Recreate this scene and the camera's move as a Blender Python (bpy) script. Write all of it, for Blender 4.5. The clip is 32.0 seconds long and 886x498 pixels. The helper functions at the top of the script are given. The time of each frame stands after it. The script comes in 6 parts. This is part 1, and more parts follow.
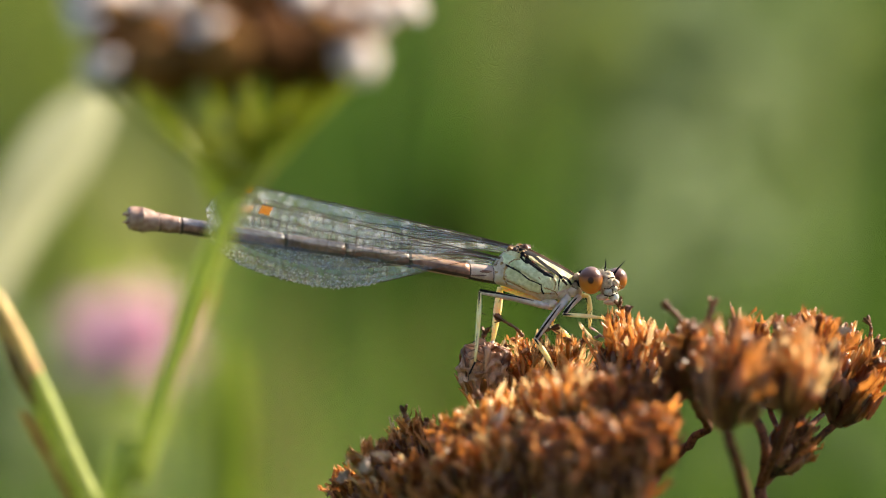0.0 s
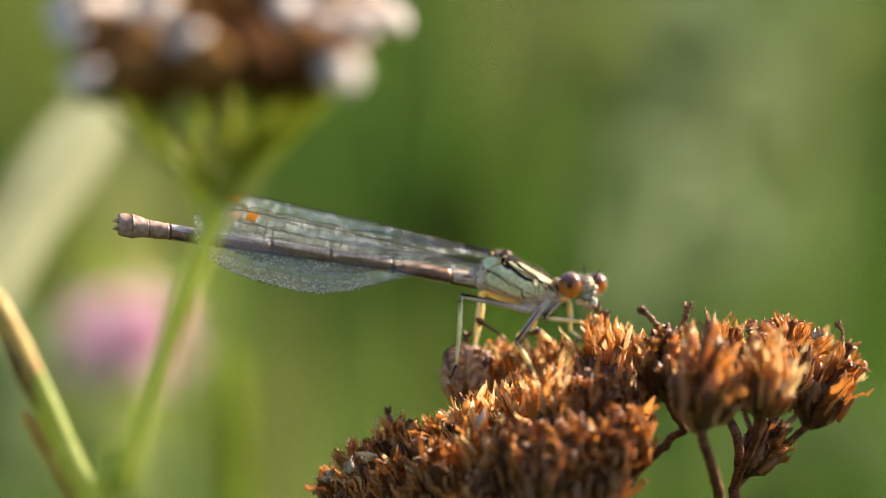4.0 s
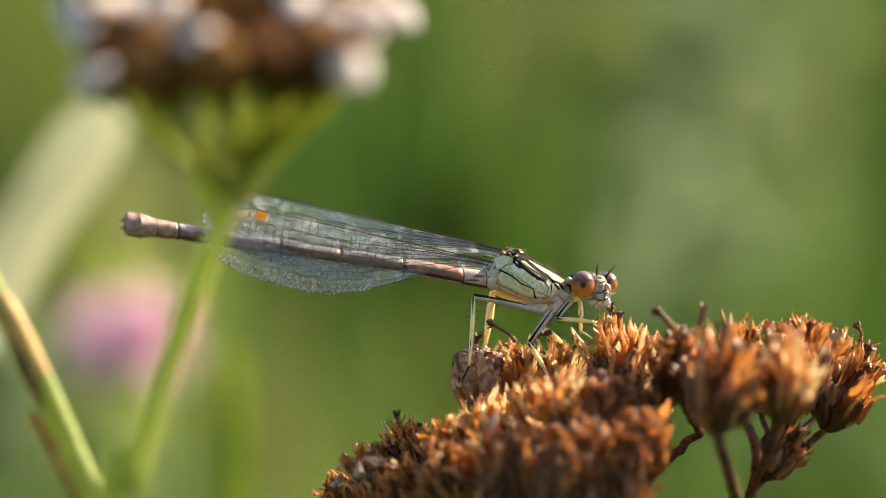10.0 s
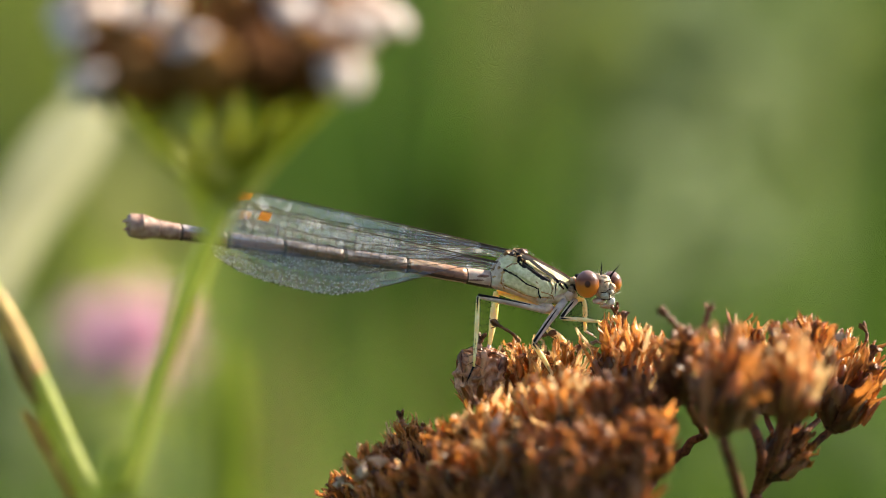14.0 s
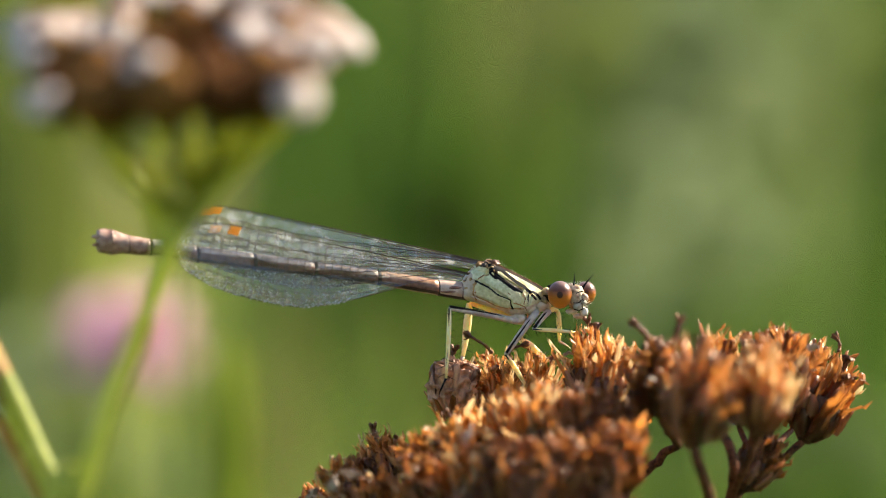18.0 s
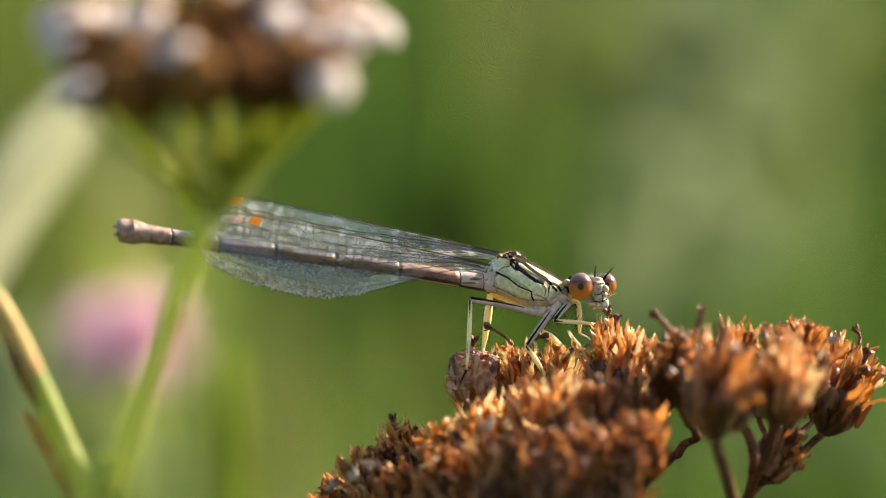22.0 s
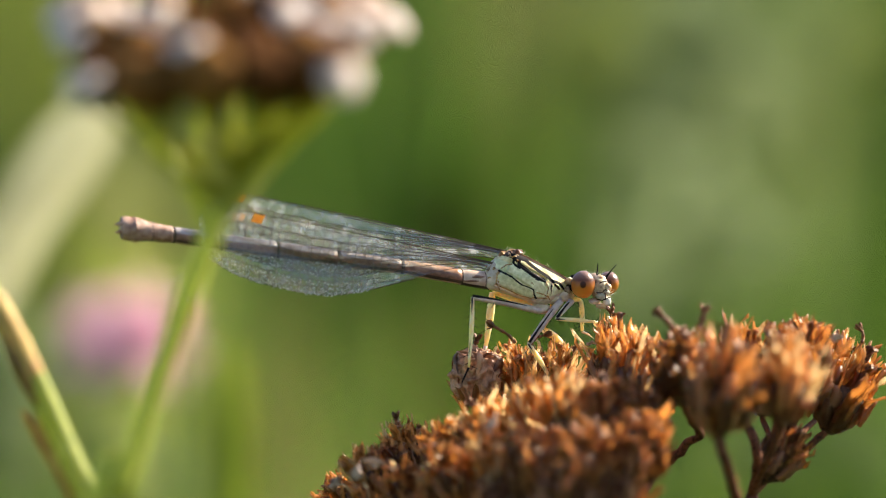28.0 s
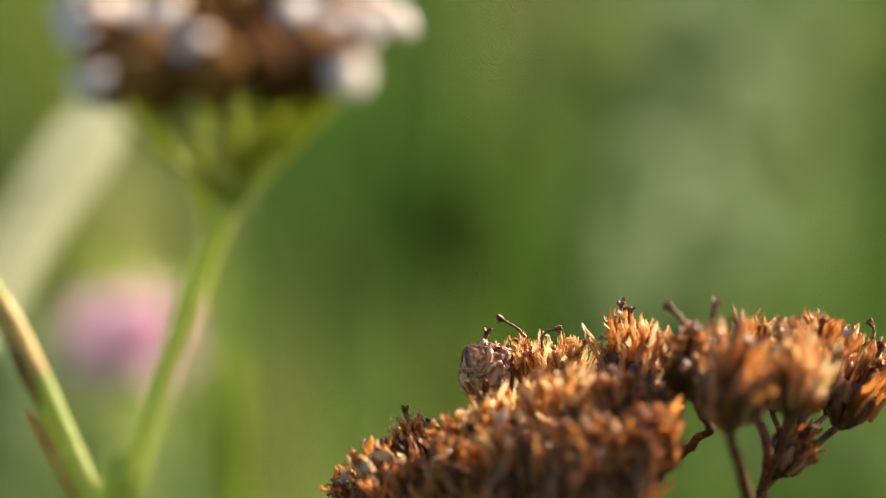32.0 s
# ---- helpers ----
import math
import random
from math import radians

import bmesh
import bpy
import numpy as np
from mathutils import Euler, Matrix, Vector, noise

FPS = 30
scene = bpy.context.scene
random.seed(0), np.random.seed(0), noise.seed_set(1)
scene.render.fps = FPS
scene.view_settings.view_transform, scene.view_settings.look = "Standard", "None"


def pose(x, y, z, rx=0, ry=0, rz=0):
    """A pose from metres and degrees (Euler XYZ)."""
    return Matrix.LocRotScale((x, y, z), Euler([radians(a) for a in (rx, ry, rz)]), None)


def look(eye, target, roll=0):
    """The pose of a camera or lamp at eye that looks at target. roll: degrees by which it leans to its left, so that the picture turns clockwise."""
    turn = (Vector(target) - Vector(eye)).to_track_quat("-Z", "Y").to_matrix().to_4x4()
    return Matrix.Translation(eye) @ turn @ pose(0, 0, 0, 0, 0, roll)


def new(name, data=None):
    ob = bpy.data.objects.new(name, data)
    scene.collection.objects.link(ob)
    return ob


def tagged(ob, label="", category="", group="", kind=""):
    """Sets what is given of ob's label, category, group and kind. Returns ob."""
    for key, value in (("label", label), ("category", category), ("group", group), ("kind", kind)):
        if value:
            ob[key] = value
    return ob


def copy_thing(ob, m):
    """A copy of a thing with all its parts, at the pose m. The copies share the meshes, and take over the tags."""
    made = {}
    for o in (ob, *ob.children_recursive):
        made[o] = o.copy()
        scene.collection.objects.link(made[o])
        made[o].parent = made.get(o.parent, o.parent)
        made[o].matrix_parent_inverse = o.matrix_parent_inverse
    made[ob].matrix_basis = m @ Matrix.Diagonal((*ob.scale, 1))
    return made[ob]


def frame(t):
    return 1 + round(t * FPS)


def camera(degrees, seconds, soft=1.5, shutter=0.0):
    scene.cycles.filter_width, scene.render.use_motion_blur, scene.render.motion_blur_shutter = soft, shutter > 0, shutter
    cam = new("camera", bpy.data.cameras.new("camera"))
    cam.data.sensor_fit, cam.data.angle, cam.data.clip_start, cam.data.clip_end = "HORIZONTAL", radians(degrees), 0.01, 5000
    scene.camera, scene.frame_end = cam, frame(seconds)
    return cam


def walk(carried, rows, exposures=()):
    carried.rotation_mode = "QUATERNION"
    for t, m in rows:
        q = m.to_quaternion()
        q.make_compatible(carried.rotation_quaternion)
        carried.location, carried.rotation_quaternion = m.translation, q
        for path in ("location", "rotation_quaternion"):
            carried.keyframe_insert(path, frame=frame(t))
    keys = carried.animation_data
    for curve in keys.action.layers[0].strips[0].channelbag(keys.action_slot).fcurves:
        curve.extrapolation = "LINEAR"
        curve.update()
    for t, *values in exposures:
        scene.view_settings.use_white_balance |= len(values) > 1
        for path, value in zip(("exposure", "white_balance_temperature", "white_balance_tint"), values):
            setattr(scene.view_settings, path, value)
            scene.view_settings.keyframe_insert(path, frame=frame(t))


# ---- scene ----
# A macro view of a damselfly on a dried yarrow head. Lengths below are written in millimetres and scaled by MM.
MM = 0.001
EYE = (0.0, 0.0, 0.62)          # the lens, 62 cm over the meadow
FOCUS = Vector((0.0, 0.300, 0.62))  # 30 cm before it, where the insect sits

cam = camera(11.936, 32.0, soft=1.0)
cam.data.dof.use_dof = True
cam.data.dof.focus_distance = 0.300
cam.data.dof.aperture_fstop = 19.0
cam.data.dof.aperture_blades = 0
walk(cam, [(0.0, pose(*EYE, 90, 0, 0)), (32.0, pose(*EYE, 90, 0, 0))], exposures=[(0.0, 1.5), (32.0, 1.5)])

# ---------------------------------------------------------------- light
SUN_WAY = Vector((0.70, 0.39, 0.60)).normalized()   # towards the sun: behind the subject and to the right, an evening sun
world = bpy.data.worlds.new("sky")
scene.world = world
world.use_nodes = True
wn = world.node_tree.nodes
sky = wn.new("ShaderNodeTexSky")
sky.sky_type = 'NISHITA'
sky.sun_disc = False
sky.sun_elevation = math.asin(SUN_WAY.z)
sky.sun_rotation = math.atan2(SUN_WAY.x, SUN_WAY.y)
wn["Background"].inputs["Strength"].default_value = 0.085
world.node_tree.links.new(sky.outputs[0], wn["Background"].inputs["Color"])
sun_data = bpy.data.lights.new("sun", 'SUN')
sun_data.energy = 5.0
sun_data.angle = radians(0.6)
sun_data.color = (1.0, 0.87, 0.66)
sun = new("sun", sun_data)
sun.matrix_world = look(SUN_WAY * 5, (0, 0, 0))


# ---------------------------------------------------------------- materials
def mat(name, dark, light, scale=900.0, rough=0.6, glow=0.0, glow_colour=None, bump=0.0, bump_scale=None,
        spread=0.0, spec=0.4, metal=0.0, coat=0.0, clear=None, deep=0.0, deep_radius=(1.0, 0.55, 0.25)):
    """A surface mottled between two colours at two scales; glow: the share of light that it lets through."""
    if scale >= 250:          # small things of the close range
        scale *= 4.0
    m = bpy.data.materials.new(name)
    m.use_nodes = True
    nt = m.node_tree
    n, ln = nt.nodes, nt.links
    bsdf = n["Principled BSDF"]
    co = n.new("ShaderNodeTexCoord")
    big = n.new("ShaderNodeTexNoise")
    big.inputs["Scale"].default_value = scale * 0.22
    big.inputs["Detail"].default_value = 3
    fine = n.new("ShaderNodeTexNoise")
    fine.inputs["Scale"].default_value = scale
    fine.inputs["Detail"].default_value = 5
    for tex in (big, fine):
        ln.new(co.outputs["Object"], tex.inputs["Vector"])
    add = n.new("ShaderNodeMath")
    add.operation = 'MULTIPLY_ADD'
    add.inputs[1].default_value = 0.55
    ln.new(fine.outputs[0], add.inputs[0])
    half = n.new("ShaderNodeMath")
    half.operation = 'MULTIPLY'
    half.inputs[1].default_value = 0.45
    ln.new(big.outputs[0], half.inputs[0])
    ln.new(half.outputs[0], add.inputs[2])
    value = add.outputs[0]
    if spread:
        info = n.new("ShaderNodeObjectInfo")
        geo = n.new("ShaderNodeNewGeometry")
        both = n.new("ShaderNodeMath")
        both.operation = 'ADD'
        ln.new(info.outputs["Random"], both.inputs[0])
        ln.new(geo.outputs["Random Per Island"], both.inputs[1])
        wrap = n.new("ShaderNodeMath")
        wrap.operation = 'FRACT'
        ln.new(both.outputs[0], wrap.inputs[0])
        more = n.new("ShaderNodeMath")
        more.operation = 'MULTIPLY_ADD'
        more.inputs[1].default_value = spread
        ln.new(wrap.outputs[0], more.inputs[0])
        less = n.new("ShaderNodeMath")
        less.operation = 'SUBTRACT'
        less.inputs[1].default_value = spread / 2
        ln.new(value, less.inputs[0])
        ln.new(less.outputs[0], more.inputs[2])
        value = more.outputs[0]
    ramp = n.new("ShaderNodeValToRGB")
    ramp.color_ramp.elements[0].position = 0.39
    ramp.color_ramp.elements[1].position = 0.62
    ramp.color_ramp.elements[0].color = (*dark, 1)
    ramp.color_ramp.elements[1].color = (*light, 1)
    ln.new(value, ramp.inputs[0])
    ln.new(ramp.outputs[0], bsdf.inputs["Base Color"])
    bsdf.inputs["Roughness"].default_value = rough
    bsdf.inputs["Specular IOR Level"].default_value = spec
    bsdf.inputs["Metallic"].default_value = metal
    bsdf.inputs["Coat Weight"].default_value = coat
    if deep:                  # light wanders inside, over some tenths of a millimetre
        bsdf.inputs["Subsurface Weight"].default_value = deep
        bsdf.inputs["Subsurface Radius"].default_value = deep_radius
        bsdf.inputs["Subsurface Scale"].default_value = 0.0007
    if bump:
        bt = n.new("ShaderNodeTexNoise")
        bt.inputs["Scale"].default_value = bump_scale or scale * 1.6
        bt.inputs["Detail"].default_value = 4
        ln.new(co.outputs["Object"], bt.inputs["Vector"])
        bn = n.new("ShaderNodeBump")
        bn.inputs["Strength"].default_value = bump
        bn.inputs["Distance"].default_value = 0.0001
        ln.new(bt.outputs[0], bn.inputs["Height"])
        ln.new(bn.outputs[0], bsdf.inputs["Normal"])
    if glow:
        tr = n.new("ShaderNodeBsdfTranslucent")
        if glow_colour:
            tint = n.new("ShaderNodeMix")
            tint.data_type = 'RGBA'
            tint.inputs[0].default_value = 0.7
            ln.new(ramp.outputs[0], tint.inputs[6])
            tint.inputs[7].default_value = (*glow_colour, 1)
            ln.new(tint.outputs[2], tr.inputs["Color"])
        else:
            ln.new(ramp.outputs[0], tr.inputs["Color"])
        mix = n.new("ShaderNodeMixShader")
        mix.inputs[0].default_value = glow
        ln.new(bsdf.outputs[0], mix.inputs[1])
        ln.new(tr.outputs[0], mix.inputs[2])
        last = mix
        if clear:             # thin as paper: some light goes straight through
            see = n.new("ShaderNodeBsdfTransparent")
            see.inputs[0].default_value = (*clear[1], 1)
            last = n.new("ShaderNodeMixShader")
            last.inputs[0].default_value = clear[0]
            ln.new(mix.outputs[0], last.inputs[1])
            ln.new(see.outputs[0], last.inputs[2])
        ln.new(last.outputs[0], n["Material Output"].inputs["Surface"])
    return m


M_BRACT = mat("dry_bract", (0.112, 0.036, 0.016), (0.80, 0.45, 0.19), 900, 0.34, 0.56, (1.0, 0.55, 0.18), 0.9, spread=0.85, spec=0.75, clear=(0.32, (1.0, 0.77, 0.52)))
# darker copy of the bract: shade of the low heads put into colour
M_BRACT_DARK = mat("shade_dark_bract", (0.048, 0.016, 0.009), (0.48, 0.235, 0.11), 900, 0.36, 0.42, (0.80, 0.38, 0.12), 0.9, spread=0.95, spec=0.75, clear=(0.15, (1.0, 0.73, 0.48)))
M_CHAFF = mat("dry_chaff", (0.60, 0.36, 0.18), (0.99, 0.86, 0.65), 1200, 0.26, 0.66, (1.0, 0.78, 0.48), 0.8, spread=0.8, spec=0.8, clear=(0.56, (1.0, 0.90, 0.72)))
M_SCALE = mat("brown_scale", (0.052, 0.018, 0.010), (0.38, 0.175, 0.085), 700, 0.34, 0.38, (0.80, 0.36, 0.11), 0.9, spread=0.9, spec=0.75, clear=(0.12, (1.0, 0.73, 0.48)))
M_CORE = mat("dry_receptacle", (0.035, 0.014, 0.007), (0.14, 0.06, 0.025), 900, 0.8, bump=0.6)
M_TWIG = mat("dry_twig", (0.036, 0.012, 0.006), (0.24, 0.085, 0.038), 1100, 0.7, bump=1.0, spec=0.2)
M_HUSK = mat("grey_husk", (0.12, 0.040, 0.019), (0.74, 0.40, 0.22), 500, 0.38, 0.25, (0.85, 0.42, 0.2), bump=1.0, spec=0.55, bump_scale=5000, spread=0.4)
M_CURL = mat("dry_floret", (0.045, 0.014, 0.008), (0.32, 0.13, 0.055), 1300, 0.5, 0.2, (0.5, 0.2, 0.05), 0.4)
M_FLUFF = mat("pale_seed", (0.40, 0.29, 0.25), (0.72, 0.58, 0.53), 900, 0.6, 0.3)

M_THORAX = mat("pale_green_chitin", (0.47, 0.47, 0.26), (0.78, 0.77, 0.52), 900, 0.5, bump=0.5, spec=0.25, deep=0.2)
M_CREAM = mat("cream_stripe", (0.52, 0.44, 0.20), (0.82, 0.75, 0.47), 900, 0.5, bump=0.5, spec=0.25, deep=0.2)
M_RIDGE = mat("brown_ridge", (0.014, 0.008, 0.006), (0.058, 0.036, 0.027), 420, 0.95, bump=0.5, spec=0.0)
M_BELLY = mat("pale_pink_chitin", (0.46, 0.36, 0.27), (0.72, 0.60, 0.50), 600, 0.45, bump=0.3, deep=0.5)
M_BLACK = mat("black_chitin", (0.004, 0.004, 0.006), (0.014, 0.012, 0.016), 900, 0.6, spec=0.06)
M_AMBER = mat("amber_suture", (0.16, 0.07, 0.02), (0.62, 0.38, 0.15), 700, 0.45, bump=0.4, deep=0.3)
M_LEG = mat("cream_leg", (0.95, 0.62, 0.27), (0.98, 0.79, 0.49), 700, 0.45, bump=0.2, deep=0.8, deep_radius=(1.0, 0.75, 0.4))
# lilac grey that puts the near thighs' shade into colour; also feet, hairs
M_LEG_GREY = mat("lilac_leg", (0.38, 0.31, 0.28), (0.62, 0.53, 0.47), 700, 0.4, bump=0.2, deep=0.4)
M_AB_TOP = mat("lilac_segment", (0.24, 0.165, 0.155), (0.50, 0.42, 0.42), 520, 0.5, bump=0.35, spec=0.4)
M_AB_MID = mat("brown_segment", (0.10, 0.04, 0.03), (0.32, 0.16, 0.11), 520, 0.4, bump=0.25)
M_AB_LOW = mat("dark_segment_line", (0.02, 0.012, 0.012), (0.09, 0.05, 0.04), 520, 0.45)
M_AB_BASE = mat("rust_segment", (0.30, 0.12, 0.05), (0.58, 0.36, 0.24), 380, 0.4, bump=0.2)
M_AB_PALE = mat("pale_segment", (0.46, 0.31, 0.245), (0.68, 0.52, 0.43), 500, 0.4, bump=0.2)
M_TAIL = mat("tail_segment", (0.24, 0.12, 0.085), (0.50, 0.32, 0.25), 600, 0.5, bump=0.3)
M_FACE = mat("pale_face", (0.22, 0.145, 0.08), (0.64, 0.51, 0.34), 900, 0.5, bump=0.4, deep=0.4)
M_LIP = mat("white_lip", (0.36, 0.32, 0.24), (0.72, 0.68, 0.58), 600, 0.45, bump=0.3)
M_CLYPEUS = mat("grey_green_clypeus", (0.20, 0.19, 0.13), (0.46, 0.44, 0.34), 900, 0.5, bump=0.5)
# the far thighs' backlight is put into this orange
M_THIGH_GLOW = mat("backlit_thigh", (0.80, 0.52, 0.15), (0.95, 0.74, 0.34), 700, 0.45, bump=0.3, deep=0.9, deep_radius=(1.0, 0.65, 0.25))
M_STIGMA = mat("orange_wing_cell", (0.95, 0.45, 0.06), (0.98, 0.62, 0.16), 700, 0.45, 0.5, (1.0, 0.55, 0.08))
M_VEIN = mat("wing_vein", (0.045, 0.026, 0.018), (0.19, 0.125, 0.085), 500, 0.32)
# near-white colour that imitates sun glints on the wing margin
M_GLINT = mat("pale_wing_glint", (0.62, 0.60, 0.56), (0.88, 0.87, 0.84), 700, 0.3, 0.6, (0.95, 0.94, 0.92), spec=0.6)


def eye_mat():
    """A compound eye: brown above, amber below, a dark false pupil on each side."""
    m = bpy.data.materials.new("compound_eye")
    m.use_nodes = True
    n, ln = m.node_tree.nodes, m.node_tree.links
    bsdf = n["Principled BSDF"]
    co = n.new("ShaderNodeTexCoord")
    sep = n.new("ShaderNodeSeparateXYZ")
    ln.new(co.outputs["Generated"], sep.inputs[0])
    ramp = n.new("ShaderNodeValToRGB")
    e = ramp.color_ramp.elements
    e[0].position, e[0].color = 0.10, (0.64, 0.25, 0.03, 1)
    e[1].position, e[1].color = 0.90, (0.27, 0.165, 0.145, 1)
    band = e.new(0.66)
    band.color = (0.10, 0.035, 0.018, 1)
    mid = e.new(0.42)
    mid.color = (0.44, 0.15, 0.02, 1)
    mid2 = e.new(0.58)
    mid2.color = (0.26, 0.085, 0.025, 1)
    ln.new(sep.outputs["Z"], ramp.inputs[0])
    dist = n.new("ShaderNodeVectorMath")
    dist.operation = 'DISTANCE'
    dist.inputs[1].default_value = (0.36, 0.03, 0.50)
    ln.new(co.outputs["Generated"], dist.inputs[0])
    spot_ramp = n.new("ShaderNodeValToRGB")
    spot_ramp.color_ramp.elements[0].position = 0.10
    spot_ramp.color_ramp.elements[1].position = 0.15
    ln.new(dist.outputs["Value"], spot_ramp.inputs[0])
    mul = n.new("ShaderNodeMix")
    mul.data_type = 'RGBA'
    ln.new(spot_ramp.outputs[0], mul.inputs[0])
    mul.inputs[6].default_value = (0.005, 0.003, 0.003, 1)
    ln.new(ramp.outputs[0], mul.inputs[7])
    ln.new(mul.outputs[2], bsdf.inputs["Base Color"])
    bsdf.inputs["Roughness"].default_value = 0.30
    bsdf.inputs["Specular IOR Level"].default_value = 0.3
    bsdf.inputs["Coat Weight"].default_value = 0.12
    bsdf.inputs["Coat Roughness"].default_value = 0.25
    cells = n.new("ShaderNodeTexVoronoi")
    cells.inputs["Scale"].default_value = 26000
    ln.new(co.outputs["Object"], cells.inputs["Vector"])
    bn = n.new("ShaderNodeBump")
    bn.inputs["Strength"].default_value = 0.25
    bn.inputs["Distance"].default_value = 0.00003
    ln.new(cells.outputs["Distance"], bn.inputs["Height"])
    ln.new(bn.outputs[0], bsdf.inputs["Normal"])
    tr = n.new("ShaderNodeBsdfTranslucent")
    tr.inputs["Color"].default_value = (0.85, 0.32, 0.04, 1)
    mix = n.new("ShaderNodeMixShader")
    mix.inputs[0].default_value = 0.10
    ln.new(bsdf.outputs[0], mix.inputs[1])
    ln.new(tr.outputs[0], mix.inputs[2])
    ln.new(mix.outputs[0], n["Material Output"].inputs["Surface"])
    return m


def wing_mat():
    """Clear wing membrane: mostly see-through, faintly milky, with a crinkled gloss."""
    m = bpy.data.materials.new("wing_membrane")
    m.use_nodes = True
    n, ln = m.node_tree.nodes, m.node_tree.links
    n.remove(n["Principled BSDF"])
    co = n.new("ShaderNodeTexCoord")
    noise_tex = n.new("ShaderNodeTexNoise")
    noise_tex.inputs["Scale"].default_value = 2400
    noise_tex.inputs["Detail"].default_value = 4
    ln.new(co.outputs["Object"], noise_tex.inputs["Vector"])
    bn = n.new("ShaderNodeBump")
    bn.inputs["Strength"].default_value = 0.8
    bn.inputs["Distance"].default_value = 0.0002
    ln.new(noise_tex.outputs[0], bn.inputs["Height"])
    clear = n.new("ShaderNodeBsdfTransparent")
    clear.inputs[0].default_value = (0.93, 0.94, 0.92, 1)
    milk = n.new("ShaderNodeBsdfTranslucent")
    milk.inputs[0].default_value = (0.86, 0.87, 0.90, 1)
    haze = n.new("ShaderNodeTexNoise")
    haze.inputs["Scale"].default_value = 1300
    haze.inputs["Detail"].default_value = 6
    ln.new(co.outputs["Object"], haze.inputs["Vector"])
    amount = n.new("ShaderNodeMapRange")
    amount.inputs["From Min"].default_value = 0.50
    amount.inputs["From Max"].default_value = 0.72
    amount.inputs["To Min"].default_value = 0.05
    amount.inputs["To Max"].default_value = 0.36
    ln.new(haze.outputs[0], amount.inputs["Value"])
    one = n.new("ShaderNodeMixShader")
    ln.new(amount.outputs[0], one.inputs[0])
    ln.new(clear.outputs[0], one.inputs[1])
    ln.new(milk.outputs[0], one.inputs[2])
    gloss = n.new("ShaderNodeBsdfGlossy")
    gloss.inputs["Roughness"].default_value = 0.16
    gloss.inputs["Color"].default_value = (0.95, 0.96, 1.0, 1)
    ln.new(bn.outputs[0], gloss.inputs["Normal"])
    two = n.new("ShaderNodeMixShader")
    two.inputs[0].default_value = 0.07
    ln.new(one.outputs[0], two.inputs[1])
    ln.new(gloss.outputs[0], two.inputs[2])
    ln.new(two.outputs[0], n["Material Output"].inputs["Surface"])
    return m


M_EYE = eye_mat()
M_WING = wing_mat()

M_PETAL = mat("white_petal", (0.72, 0.63, 0.63), (0.88, 0.81, 0.80), 500, 0.6, 0.55, (1.0, 0.90, 0.78))
M_INVOL = mat("brown_green_involucre", (0.12, 0.046, 0.013), (0.32, 0.155, 0.044), 700, 0.9, 0.35, bump=0.4, spread=0.4, spec=0.1)
M_PEDICEL = mat("green_pedicel", (0.40, 0.42, 0.05), (0.60, 0.60, 0.13), 500, 0.55, 0.5, (0.54, 0.59, 0.10), 0.3)
M_STEM = mat("yellow_green_stem", (0.44, 0.48, 0.06), (0.66, 0.68, 0.15), 400, 0.5, 0.45, (0.58, 0.65, 0.12), 0.3)
M_CULM = mat("green_culm", (0.25, 0.30, 0.035), (0.48, 0.51, 0.12), 350, 0.45, 0.35, (0.6, 0.65, 0.12), 0.3)
M_NODE = mat("rusty_node", (0.42, 0.20, 0.05), (0.66, 0.47, 0.13), 500, 0.55, 0.25, (0.7, 0.42, 0.12), 0.3)
# rust of the sheath's left side, darkened to hold the shade there too
M_RUST = mat("rust_brown_sheath", (0.13, 0.075, 0.014), (0.30, 0.16, 0.035), 450, 0.55, 0.2, (0.4, 0.22, 0.05), 0.3)
M_STRAW = mat("dry_straw", (0.41, 0.40, 0.29), (0.73, 0.70, 0.56), 120, 0.6, 0.68, (0.84, 0.83, 0.62))
M_PINK = mat("pink_floret", (0.80, 0.55, 0.66), (0.92, 0.74, 0.82), 400, 0.7, 0.74, (0.96, 0.74, 0.83), spread=0.4)
M_CALYX = mat("green_calyx", (0.05, 0.09, 0.02), (0.14, 0.20, 0.05), 400, 0.6, 0.2)


def grass_mat(name, dark, light, glow=0.55):
    return mat(name, dark, light, 60, 0.7, glow, spread=0.4, spec=0.12)


M_GRASS = grass_mat("meadow_green", (0.068, 0.138, 0.020), (0.170, 0.275, 0.052))
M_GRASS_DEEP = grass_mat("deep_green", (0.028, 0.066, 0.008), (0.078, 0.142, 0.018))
M_GRASS_PALE = grass_mat("grey_green", (0.115, 0.162, 0.060), (0.205, 0.258, 0.108))
M_GRASS_BRIGHT = grass_mat("yellow_green", (0.125, 0.20, 0.025), (0.25, 0.335, 0.07))
M_GRASS_OLIVE = grass_mat("olive_green", (0.105, 0.125, 0.035), (0.205, 0.225, 0.075))
M_LEAF_OLIVE = mat("pale_olive_leaf", (0.33, 0.35, 0.155), (0.44, 0.45, 0.22), 60, 0.55, 0.65)
# the two lit greens have sunlight put into a paler base colour
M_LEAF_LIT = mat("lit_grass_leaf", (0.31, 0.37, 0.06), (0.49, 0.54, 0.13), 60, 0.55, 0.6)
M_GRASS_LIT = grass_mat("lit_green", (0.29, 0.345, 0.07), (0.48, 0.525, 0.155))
M_GRASS_FRESH = grass_mat("fresh_green", (0.125, 0.20, 0.025), (0.25, 0.335, 0.06))
M_LEAF_MID = mat("green_grass_leaf", (0.19, 0.27, 0.04), (0.32, 0.41, 0.09), 60, 0.55, 0.6)
